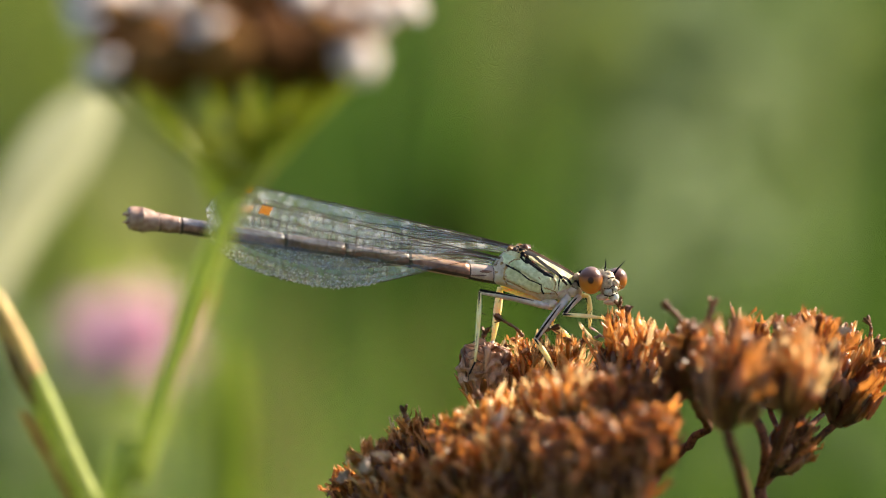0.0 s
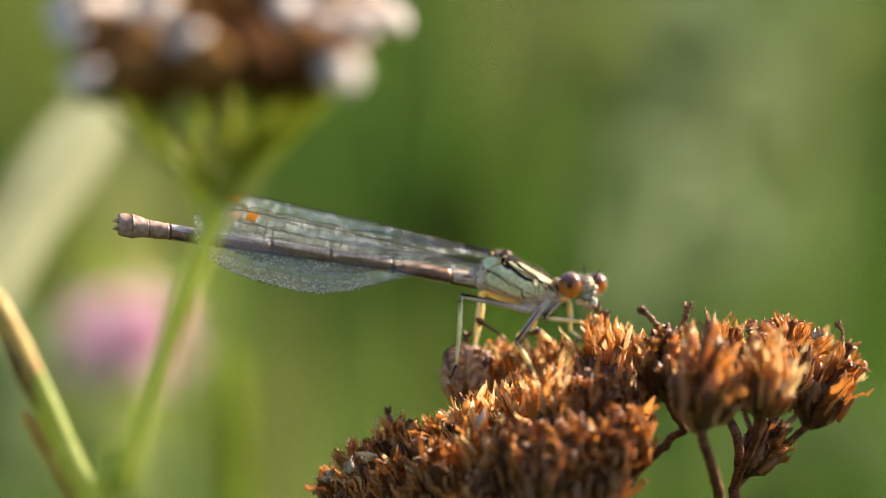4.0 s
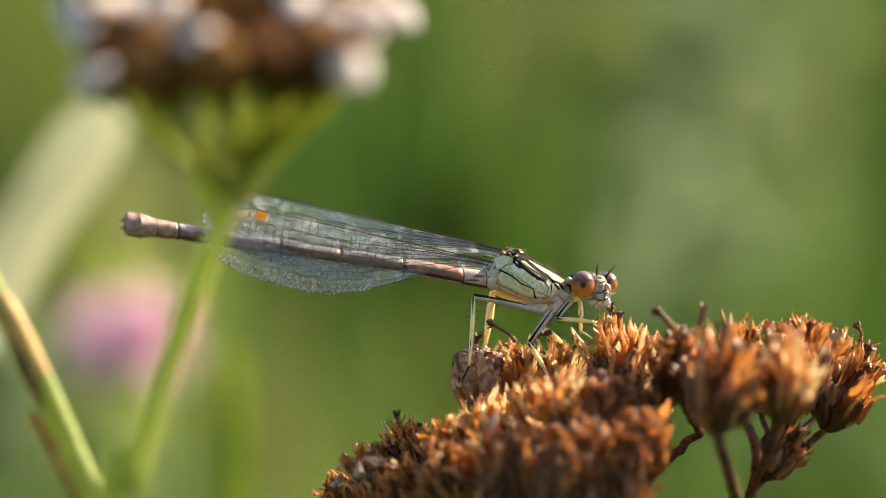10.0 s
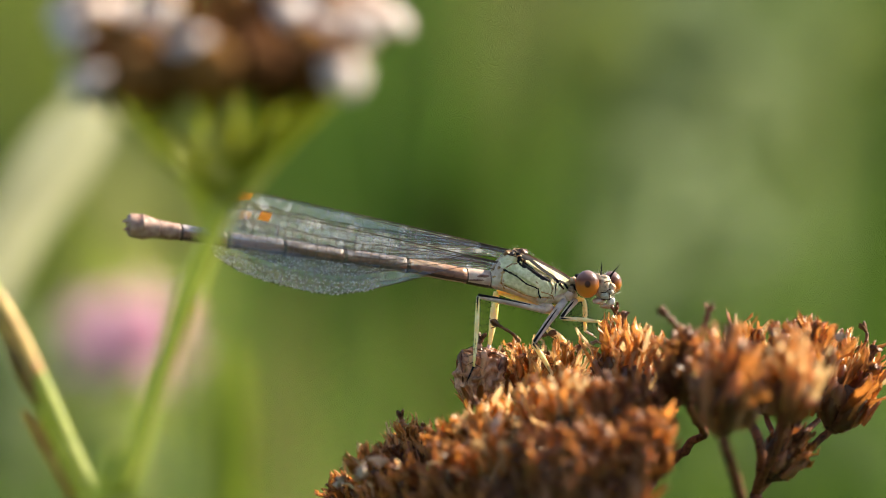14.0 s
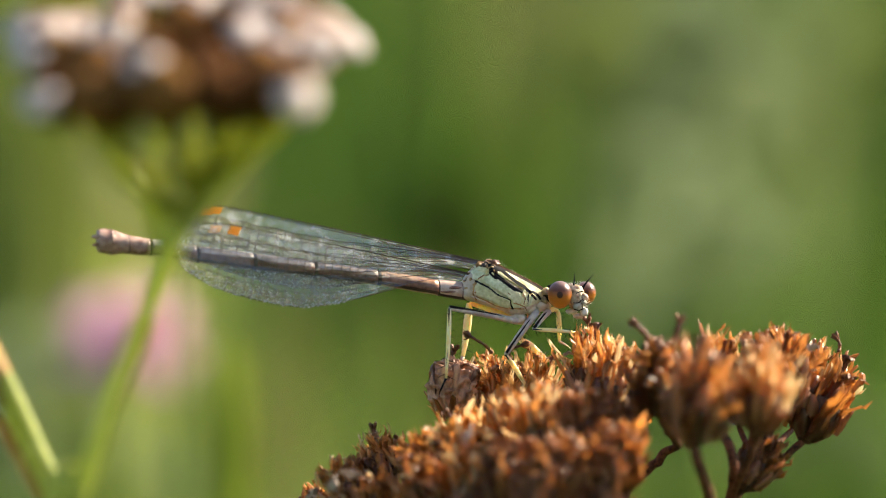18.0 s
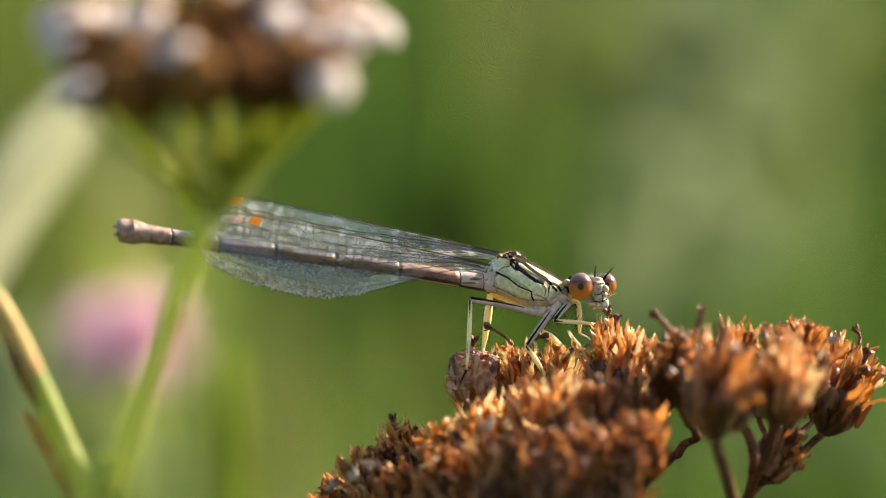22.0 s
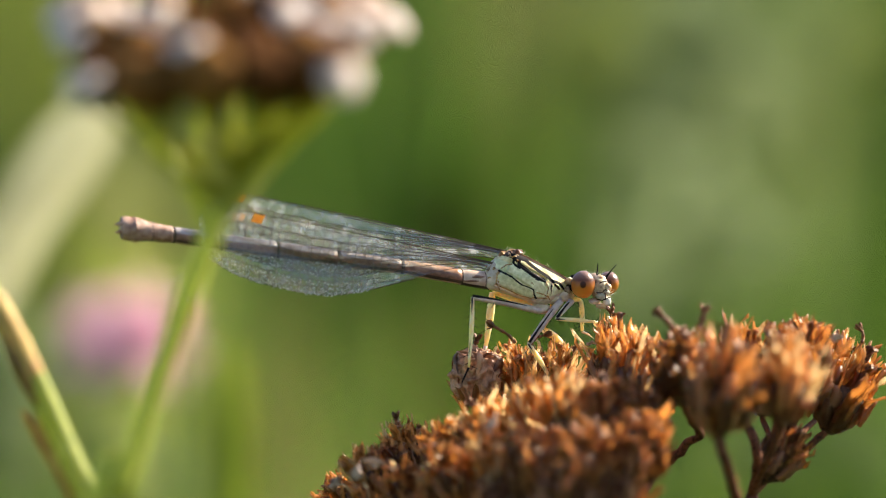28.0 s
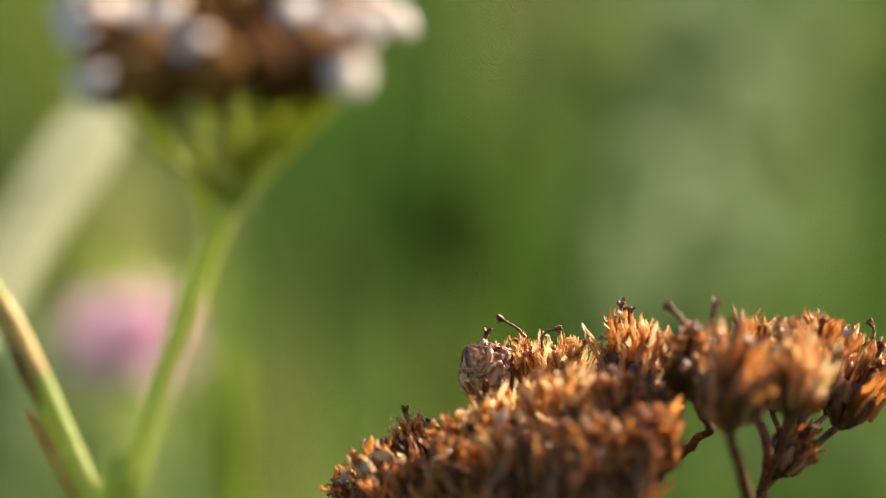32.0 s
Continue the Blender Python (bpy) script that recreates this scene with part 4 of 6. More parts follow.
def cluster():
    thing = empty("dried_flower_cluster", FOCUS + HUB * MM)
    tagged(thing, "dried brown yarrow flower cluster with papery bracts on branching stalks", "dried flower")
    # top of each head in the focal plane, its depth, size, lean, whether its bracts are pieces, its tone and slenderness
    # the dark tone of the low front heads paints in their shade
    heads = [
        (4.84, -6.30, 2.0, 1.18, -10, 1, "gold", 1.0), (6.96, -6.30, 0.9, 1.18, -3, 1, "gold", 1.0), (9.3, -6.40, -0.3, 1.22, 8, 1, "gold", 1.0), (12.12, -4.50, -1.9, 1.36, -2, 1, "amber", 1.05), (14.0, -5.32, -4.4, 1.36, 7, 1, "amber", 1.05),
        (15.6, -6.3, 3.0, 1.35, 6, 0, "brown", 1.0),
        (17.08, -4.7, -14, 1.46, -2, 0, "dark", 1.0), (20.9, -5.3, -22, 1.74, 9, 0, "brown", 1.04), (21.5, -4.7, -5, 1.35, 4, 1, "amber", 1.0), (24.96, -5.7, -20, 1.46, 6, 0, "amber", 1.04), (24.1, -5.1, -8, 1.40, 0, 0, "brown", 1.0),
        (30.2, -6.4, -3, 1.58, 23, 1, "brown", 1.06), (26.6, -4.7, -6, 1.40, 8, 1, "brown", 1.0), (28.5, -5.6, 2, 1.40, 15, 0, "amber", 1.0), (26.0, -12.0, -6, 1.28, 36, 0, "dark", 1.0),
        (11.52, -8.46, -16, 1.50, 2, 0, "brown", 1.0), (8.84, -8.46, -15, 1.42, -6, 0, "amber", 1.0), (14.44, -8.66, -14.9, 1.50, 6, 0, "dark", 1.0), (5.92, -8.9, -10, 1.36, -10, 0, "gold", 1.0), (3.12, -9.9, -8, 1.32, -14, 0, "amber", 1.0),
        (1.24, -11.2, -11, 1.22, -16, 0, "amber", 1.0), (-0.64, -11.7, -8, 1.14, -18, 0, "brown", 1.0), (-2.9, -11.6, -2, 1.06, -14, 0, "amber", 1.0), (-4.4, -12.8, -4, 1.08, -24, 0, "brown", 1.0), (-6.2, -13.7, -6, 1.08, -28, 0, "amber", 1.0), (-8.3, -15.5, -2, 1.02, -34, 0, "brown", 1.0),
        (-3.36, -14.36, -12, 1.2, -22, 0, "brown", 1.0), (0.04, -13.2, -15, 1.28, -14, 0, "brown", 1.0), (3.36, -12.7, -17, 1.33, -8, 0, "amber", 1.0), (6.64, -11.9, -20, 1.38, -2, 0, "dark", 1.0), (10.24, -11.3, -22, 1.42, 3, 0, "dark", 1.0), (13.3, -11.5, -21, 1.38, 6, 0, "dark", 1.0), (9.6, -13.6, -24, 1.45, 0, 0, "dark", 1.0), (12.9, -13.2, -22, 1.42, 5, 0, "dark", 1.0), (14.9, -10.6, -19, 1.36, 4, 0, "dark", 1.0),
        (-6.36, -16.2, -9, 1.15, -28, 0, "brown", 1.0), (-1.56, -16.2, -15, 1.22, -15, 0, "brown", 1.0), (3.04, -15.8, -20, 1.2, -8, 0, "dark", 1.0), (8.04, -15.0, -23, 1.2, 0, 0, "dark", 1.0),
        (3.84, -11.76, 3, 1.2, -10, 0, "brown", 1.0), (7.24, -10.96, 4, 1.2, 0, 0, "brown", 1.0), (10.44, -9.96, 4, 1.2, 6, 0, "brown", 1.0), (14.6, -9.9, 4, 1.2, 4, 0, "dark", 1.0), (18.6, -5.9, 2, 1.35, 0, 0, "brown", 1.0), (23.2, -6.1, 2, 1.35, 4, 0, "brown", 1.0),
        (-0.16, -12.96, 3, 1.1, -16, 0, "dark", 1.0), (-3.76, -14.76, 4, 1.1, -22, 0, "dark", 1.0)]
    joints = []
    for i, (u, v, y, size, lean, single, tone, tall) in enumerate(heads):
        foot, axis = flower_head(thing, lp(u, v, y), lean, -8 if y < -6 else 4, size, (207 if i == 11 else 100 + i), single, tone, tall)
        joints.append((foot, axis))
    # twigs: heads join in groups, the groups in the main stalk
    hub = lp(16.24, -29.56, -7)
    groups = [lp(-0.96, -22.76, -8), lp(4.64, -21.56, -5), lp(9.04, -20.76, -10), lp(13.6, -19.2, -4)]

    def twig(name, line, radii, rough=0.12):
        bm = bmesh.new()
        line = [p + rough * Vector(noise.noise_vector(p * 1.3)) for p in line]
        n = len(line) - 1
        tube(bm, line, [radii[0] + (radii[1] - radii[0]) * q / n + 0.05 * noise.noise(line[q] * 2.6) for q in range(n + 1)], 8)
        part(name, bm, M_TWIG, thing)

    for foot, axis in joints:
        if foot.x < 3.2:
            g = min(groups, key=lambda q: abs(q.x - foot.x) + 0.4 * abs(q.y - foot.y))
            twig("twig", bez(foot - axis * 0.1, (foot - axis * 1.6).lerp(g, 0.35), g, 7), (0.20, 0.32))
    for g in groups:
        twig("branch", bez(g + Vector((0, 0, 0.2)), g.lerp(hub, 0.5) + Vector((0, 0, -2.5)), hub, 8), (0.34, 0.6))
    bm = bmesh.new()
    ground = -620 - HUB.z
    line = spline([(hub.x + 20, hub.y + 6, ground - 4), (hub.x + 14, hub.y + 4, ground * 0.6), (hub.x + 4, hub.y + 1, ground * 0.25), hub + Vector((0, 0, 0.4))], 8)
    tube(bm, line, [1.15 - 0.025 * i for i in range(len(line))], 10)
    part("main_stalk", bm, M_TWIG, thing)
    # the bare twigs under the heads beside the gap
    end = lp(17.6, -24.0, -7)
    near = {i: joints[i][0] - joints[i][1] * 0.1 for i in (6, 7, 8, 9, 10, 11, 12, 13, 14, 43, 44)}
    fork = lp(22.2, -17.3, -6)
    twig("twig", spline([near[6], lp(17.9, -12.2, -7), lp(18.5, -13.1, -4), lp(17.3, -14.0, -3), lp(15.4, -15.8, -3), lp(14.3, -17.6, -4), lp(14.4, -21.0, -5), hub], 6), (0.24, 0.40), 0.2)
    twig("twig", spline([near[43], lp(18.6, -12.2, -2), lp(18.5, -13.1, -4)], 6), (0.18, 0.22))
    twig("twig", spline([near[7], lp(20.1, -14.4, -21), lp(21.0, -17.4, -18), lp(21.2, -20.4, -14), end], 6), (0.34, 0.42), 0.25)
    twig("twig", spline([near[8], lp(21.9, -12.4, -8), lp(22.6, -14.6, -9), fork], 6), (0.30, 0.36), 0.2)
    twig("twig", spline([fork, lp(21.9, -19.6, -7), end, hub], 6), (0.42, 0.55), 0.2)
    twig("twig", spline([near[9], lp(23.7, -14.0, -15), lp(22.8, -15.8, -9), fork], 6), (0.24, 0.3))
    twig("twig", spline([near[14], lp(22.5, -16.7, -6), fork], 5), (0.26, 0.3))
    twig("twig", spline([near[11], lp(26.2, -13.9, -4), lp(23.6, -15.9, -5), fork], 6), (0.24, 0.3))
    for i in (10, 12, 13, 44):
        twig("twig", bez(near[i], near[i] - joints[i][1] * 1.5, lp(23.3 + 0.06 * (i - 10), -14.6, -7), 6), (0.20, 0.26))
    twig("twig", spline([lp(23.3, -14.5, -7), lp(22.7, -15.9, -6), fork], 5), (0.30, 0.34))
    # the old shrivelled head at the edge
    c = lp(2.56, -8.68, 0.2)
    bm = bmesh.new()
    for w in ball(bm, c + Vector((0, 0, -0.3)), (1.62, 1.5, 1.85), 96, 64, 0.12):
        d = w.co - (c + Vector((0, 0, -0.3)))
        fold = 0.5 - abs(noise.noise(w.co * 1.15 + Vector((4, 1, 2)))) * 1.6 + 0.35 * (0.4 - abs(noise.noise(w.co * 2.9)) * 1.8) + 0.12 * noise.noise(w.co * 8)
        w.co += d.normalized() * 0.50 * fold + 0.10 * Vector(noise.noise_vector(w.co * 2.3))
    husk = part("husk", bm, M_HUSK, thing, "old brown crumpled flower head")
    rnd = random.Random(9)
    for k in range(9):
        a = 2 * math.pi * k / 9 + rnd.uniform(-0.12, 0.12)
        out = Vector((math.cos(a), math.sin(a), 0))
        side = Vector((-math.sin(a), math.cos(a), 0))
        top = rnd.uniform(1.15, 1.75)
        pts = [c + out * 0.6 + Vector((0, 0, -2.4)), c + out * rnd.uniform(1.2, 1.4) + Vector((0, 0, -1.3)), c + out * rnd.uniform(1.45, 1.75) + side * rnd.gauss(0, 0.12) + Vector((0, 0, 0.0)),
               c + out * rnd.uniform(1.5, 1.9) + side * rnd.gauss(0, 0.2) + Vector((0, 0, top * 0.7)), c + out * rnd.uniform(1.0, 1.5) + side * rnd.gauss(0, 0.35) + Vector((0, 0, top)),
               c + out * rnd.uniform(0.3, 0.9) + side * rnd.gauss(0, 0.3) + Vector((0, 0, top - rnd.uniform(0.1, 0.7)))]
        line = spline(pts, 4)
        bm = bmesh.new()
        n = len(line)
        wide = rnd.uniform(0.16, 0.30)
        rings = []
        for i, p in enumerate(line):
            w = wide * (0.5 + 0.6 * math.sin(math.pi * min(1, (i + 2) / n))) * (1 + 0.35 * noise.noise(p * 2.2))
            tw = side * math.cos(0.5 * math.sin(i * 0.5 + k)) + out * math.sin(0.5 * math.sin(i * 0.5 + k))
            nn = (line[min(i + 1, n - 1)] - line[max(i - 1, 0)]).normalized().cross(tw).normalized()
            crumple = 0.10 * noise.noise(p * 3.1)
            rings.append([p - tw * w + nn * crumple, p + nn * (0.06 + crumple), p + tw * w - nn * crumple, p - nn * 0.05])
        rings_to(bm, rings)
        part("curled_strip", bm, M_HUSK, husk)
    for k in range(10):
        bm = bmesh.new()
        m = Matrix.Translation(c + Vector((-0.1, 0, -2.7))) @ pose(0, 0, 0, 0, 0, k * 36) @ pose(0, 0.9, 0, -26 + rnd.uniform(-8, 8), rnd.uniform(-6, 6), 0)
        bract(bm, m, rnd.uniform(1.4, 2.6), rnd.uniform(0.16, 0.28), rnd.uniform(0, 0.5), 0.08)
        part("bract", bm, M_BRACT, husk)
    # curled florets that stick out
    curl(thing, [lp(5.36, -6.6), lp(4.88, -6.04, -0.2), lp(4.24, -5.64, -0.3), lp(3.84, -5.4, -0.3)], 0.13, 1)
    curl(thing, [lp(6.56, -7.36, -0.3), lp(6.56, -6.6, -0.4), lp(6.88, -6.24, -0.4), lp(7.44, -6.04, -0.4)], 0.12, 2)
    curl(thing, [lp(2.72, -7.24, 0.6), lp(2.52, -6.84, 0.6), lp(2.64, -6.36, 0.6)], 0.22, 3)
    curl(thing, [lp(16.6, -5.6, -14), lp(16.1, -5.0, -14), lp(15.6, -4.55, -14)], 0.24, 4)
    curl(thing, [lp(18.4, -5.6, -13), lp(18.65, -4.8, -13), lp(18.75, -4.35, -13)], 0.26, 5)
    curl(thing, [lp(29.92, -6.6, -3), lp(30, -6.04, -3), lp(29.88, -5.72, -3)], 0.14, 6)
    curl(thing, [lp(-2.8, -12.6, -3), lp(-3.0, -12.2, -3), lp(-3.1, -11.9, -3)], 0.22, 7)
    curl(thing, [lp(12.44, -5.16, -1), lp(12.24, -4.68, -1), lp(12.16, -4.36, -1)], 0.22, 8)
    for u, v, y, a, L, W in ((3.52, -13.08, -16, 14, 1.5, 0.3), (-5.44, -14.84, -12, 95, 1.9, 0.32), (-7.76, -16.84, -8, 40, 1.2, 0.4), (-6.08, -16.2, -13, 20, 1.0, 0.4), (10.4, -6.68, -1.2, 75, 0.8, 0.17), (27.76, -6.36, -10, 60, 0.8, 0.3)):
        bm = bmesh.new()
        papery(bm, Matrix.Translation(lp(u, v, y)) @ pose(0, 0, 0, 20, a, 0), L, W, 0.3, 0.8, u)
        part("pale_flake", bm, M_FLUFF, thing, "pale papery flake")
    return thing


CLUSTER = cluster()


# ---------------------------------------------------------------- the damselfly
def damselfly():
    """Body frame: x to the head, y to its far side, z up; origin in the thorax."""
    thing = empty("damselfly", (0, 0, 0))
    tagged(thing, "white-legged damselfly with pale green striped thorax, clear folded wings", "damselfly")

    # thorax
    sec = [(-3.26, -0.39, -1.67, 0.7), (-2.82, 0.24, -1.79, 1.05), (-2.19, 0.76, -1.95, 1.25), (-1.43, 1.08, -2.19, 1.4), (-0.4, 0.70, -2.51, 1.5), (0.52, 0.25, -2.91, 1.45), (1.48, -0.22, -2.72, 1.25), (2.22, -0.60, -2.28, 0.9), (2.88, -0.98, -1.93, 0.5)]

    def section(x):
        for k in range(len(sec) - 1):
            a, b = sec[k], sec[k + 1]
            if x <= b[0] or k == len(sec) - 2:
                t = max(0.0, min(1.0, (x - a[0]) / (b[0] - a[0])))
                before, after = sec[max(k - 1, 0)], sec[min(k + 2, len(sec) - 1)]
                out = []
                for p0, p, q, p3 in zip(before, a, b, after):
                    d0, d1 = (q - p0) / 2, (p3 - p) / 2
                    out.append(p * (1 - t) + q * t + 0.6 * (t * (1 - t) * ((1 - t) * (d0 - (q - p)) - t * (d1 - (q - p)))))
                return tuple(out)

    creases = [[(-2.45, -1.2, -0.35), (-1.87, -1.2, -0.67), (-0.91, -1.2, -1.27), (-0.08, -1.2, -1.79), (0.09, -1.2, -2.47)], [(-2.74, -1.2, -1.38), (-1.95, -1.2, -1.7), (-0.91, -1.2, -2.18), (-0.08, -1.2, -2.71)], [(0.67, -1.2, -1.27), (0.92, -1.2, -1.75), (0.76, -1.2, -2.31), (0.5, -1.2, -2.71)],
               [(-1.45, -1.2, 0.52), (-1.75, -1.2, 0.09), (-2.16, -1.2, -0.47)], [(1.3, -1.2, -1.11), (1.51, -1.2, -1.51), (1.21, -1.2, -2.19)], [(-1.29, -1.2, 0.24), (-0.29, -1.2, -0.39), (0.84, -1.2, -1.03)]]

    def crease(x, z):
        best = 9.0
        for line in creases:
            for a, b in zip(line, line[1:]):
                dx, dz = b[0] - a[0], b[2] - a[2]
                t = max(0.0, min(1.0, ((x - a[0]) * dx + (z - a[2]) * dz) / (dx * dx + dz * dz)))
                best = min(best, math.hypot(x - a[0] - t * dx, z - a[2] - t * dz))
        return best

    bm = bmesh.new()
    rings = []
    n = 240
    for i in range(n + 1):
        x = sec[0][0] + (sec[-1][0] - sec[0][0]) * i / n
        _, hi, lo, half = section(x)
        zc, h = (hi + lo) / 2, (hi - lo) / 2
        ring = []
        for k in range(200):
            a = 2 * math.pi * k / 200
            ca, sa = math.cos(a), math.sin(a)
            z = zc + h * math.copysign(abs(sa) ** 0.9, sa)
            d = crease(x, z)
            y = half * abs(ca) ** 0.8
            if sa > 0:
                q = sa ** 0.9
                y = half * (0.66 * math.sqrt(max(0.0, 1 - q ** 8)) + 0.34 * (1 - q))
            y = math.copysign(y, ca)
            dent = 0.13 * math.exp(-(d / 0.10) ** 2) - 0.07 * min(1.0, d / 0.5)
            ring.append((x, y - math.copysign(min(abs(y) * 0.8, dent) if dent > 0 else dent, y), z))
        rings.append(ring)
    # the pattern of the hide: lines with a half width at each end, and the slot of their colour
    marks = [([(-1.12, -1.2, 0.52), (-0.62, -1.2, 0.36), (-0.08, -1.2, -0.12), (0.46, -1.2, -0.51), (1.05, -1.2, -0.87), (1.34, -1.2, -1.19)], 0.125, 0.125, 2),
             ([(1.34, -1.2, -1.19), (1.59, -1.2, -1.19), (1.93, -1.2, -1.32), (2.26, -1.2, -1.68)], 0.11, 0.09, 2),
             ([(1.34, -1.2, -1.19), (1.21, -1.2, -1.59), (1.26, -1.2, -2.03)], 0.05, 0.03, 2),
             ([(-1.12, -1.2, 0.01), (-0.71, -1.2, -0.27), (-0.21, -1.2, -0.67), (0.21, -1.2, -0.95), (0.71, -1.2, -1.11)], 0.15, 0.14, 2),
             ([(-1.37, -1.2, 0.48), (-1.54, -1.2, 0.16), (-1.29, -1.2, -0.11), (-1.08, -1.2, -0.23)], 0.08, 0.06, 2),
             ([(-1.12, -1.2, 0.52), (-1.33, -1.2, 0.44), (-1.54, -1.2, 0.16)], 0.07, 0.05, 2),
             ([(-2.54, -1.2, -0.39), (-2.08, -1.2, -0.63), (-1.7, -1.2, -0.83), (-1.04, -1.2, -1.35), (-0.08, -1.2, -1.75)], 0.075, 0.035, 2),
             ([(-0.08, -1.2, -1.75), (0, -1.2, -2.11), (0.17, -1.2, -2.39)], 0.04, 0.035, 2),
             ([(1.59, -1.2, -1.43), (1.88, -1.2, -1.71)], 0.09, 0.07, 3),
             ([(-2.66, -1.2, -0.63), (-2.74, -1.2, -1.26), (-2.41, -1.2, -1.74)], 0.04, 0.03, 4),
             ([(-2.37, -1.2, -0.23), (-2, -1.2, 0.01), (-1.62, -1.2, 0.05)], 0.035, 0.03, 4),
             ([(-2.45, -1.2, -1.5), (-1.66, -1.2, -1.82), (-0.91, -1.2, -2.18), (-0.08, -1.2, -2.39)], 0.03, 0.025, 4),
             ([(-0.08, -1.2, -2.31), (0.46, -1.2, -2.35), (0.96, -1.2, -2.39)], 0.035, 0.03, 4),
             ([(0.13, -1.2, -1.95), (0.59, -1.2, -2.07), (1.01, -1.2, -2.23), (1.21, -1.2, -2.47)], 0.035, 0.03, 4),
             ([(0.84, -1.2, -1.27), (1.01, -1.2, -1.67), (0.92, -1.2, -2.07)], 0.03, 0.02, 4),
             ([(-0.29, -1.2, -1.23), (-0.16, -1.2, -1.35)], 0.03, 0.03, 4)]
    below = [(-4.24, -1.2, -1.26), (-2.74, -1.2, -1.26), (-2.33, -1.2, -1.62), (-0.91, -1.2, -2.26), (-0.08, -1.2, -2.47), (1.38, -1.2, -2.31), (3.27, -1.2, -1.76)]
    above = [(-4.24, -1.2, 1.12), (-1.54, -1.2, 0.05), (-1.12, -1.2, -0.07), (-0.21, -1.2, -0.75), (0.71, -1.2, -1.19), (1.38, -1.2, -1.39), (3.27, -1.2, -1.76)]

    def line_z(line, x):
        for a, b in zip(line, line[1:]):
            if x <= b[0]:
                break
        return a[2] + (b[2] - a[2]) * (x - a[0]) / (b[0] - a[0])

    def paint(i, k):
        x, y, z = (sum(v) / 4 for v in zip(rings[i][k], rings[min(i + 1, n)][k], rings[i][(k + 1) % 200], rings[min(i + 1, n)][(k + 1) % 200]))
        wob = 0.014 * noise.noise(Vector((x * 3, z * 3, 1))) + 0.008
        _, hi, lo, _ = section(x)
        q = (2 * z - hi - lo) / (hi - lo)
        dz = hi - z
        if x > -1.05 and dz < 0.36 + wob:
            return 4 if dz < 0.03 else 3 if dz < 0.24 else 2
        for line, w0, w1, slot in marks:
            m = len(line) - 1
            for j in range(m):
                a, b = line[j], line[j + 1]
                dx, dz = b[0] - a[0], b[2] - a[2]
                t = max(0.0, min(1.0, ((x - a[0]) * dx + (z - a[2]) * dz) / (dx * dx + dz * dz)))
                w = w0 + (w1 - w0) * (j + t) / m
                if abs(z - a[2]) < 1.2 and math.hypot(x - a[0] - t * dx, z - a[2] - t * dz) < w + wob:
                    return slot
        if x < -0.95 and q > 0.3 - 0.5 * (x + 0.95):
            return (3, 4, 2)[int(1.49 + 2.4 * noise.noise(Vector((x * 3.4, y * 2, z * 3.4)))) % 3]
        if z < line_z(below, x) + wob + 0.12:
            return 1
        if x < -2.5 + 0.5 * noise.noise(Vector((x * 2.2, y, z * 2.2))):
            return 4 if noise.noise(Vector((x * 4.1, y * 3, z * 4.1))) > 0.12 else 1
        return 5 if z > line_z(above, x) + wob else 0

    rings_to(bm, rings, slot=paint)
    thorax = part("thorax", bm, [M_THORAX, M_BELLY, M_BLACK, M_RIDGE, M_AMBER, M_CREAM], thing, "pale green thorax with black stripes")
    # wing hinges: small angular plates
    rnd = random.Random(17)
    for k in range(40):
        p = Vector(((-1.21, 0, 0.88), (-1.59, 0, 0.72), (-1.96, 0, 0.48), (-2.46, 0, -0.08), (-2.3, 0, -0.4), (-2.63, 0, -0.56))[k % 6]) + Vector((rnd.gauss(0, 0.10), rnd.uniform(-0.85, 0.5), rnd.gauss(0, 0.10)))
        q = rnd.uniform(0.10, 0.22)
        bm = bmesh.new()
        for w in ball(bm, p, (q * 1.5, q * 0.8, q), 7, 5, 1.2, k * 3.3):
            w.co += Vector((rnd.gauss(0, 0.03), rnd.gauss(0, 0.03), rnd.gauss(0, 0.03)))
        part("wing_hinge", bm, (M_AMBER, M_VEIN, M_AB_MID, M_RIDGE)[k % 4], thorax, "angular brown and black wing hinge", smooth=False)
    rnd = random.Random(21)
    bm = bmesh.new()
    for _ in range(44):
        x = rnd.uniform(sec[2][0], sec[-2][0])
        _, hi, lo, half = section(x)
        if rnd.random() < 0.6:
            hair(bm, (x, rnd.uniform(-0.5, 0.5), hi - 0.05), (rnd.gauss(0.2, 0.3), rnd.gauss(0, 0.5), 1), rnd.uniform(0.3, 0.6), 0.004)
        else:
            hair(bm, (x, rnd.uniform(-0.9, 0.2), lo + 0.15), (rnd.gauss(0, 0.4), rnd.gauss(-0.3, 0.4), -1), rnd.uniform(0.3, 0.5), 0.007)
    part("hairs", bm, M_LEG_GREY, thorax)
    # hips under the thorax
    for px in ((0.62, -0.55, -3.19), (1.59, -0.55, -2.56), (2.36, -0.5, -2.28), (0.97, 0.55, -3.21), (1.94, 0.55, -2.57), (2.68, 0.5, -2.29)):
        bm = bmesh.new()
        ball(bm, (px[0] + 0.1, px[1] * 0.8, px[2] + 0.12), (0.62, 0.42, 0.42), 18, 12, 0.2, px[0])
        part("hip", bm, M_BELLY, thorax)

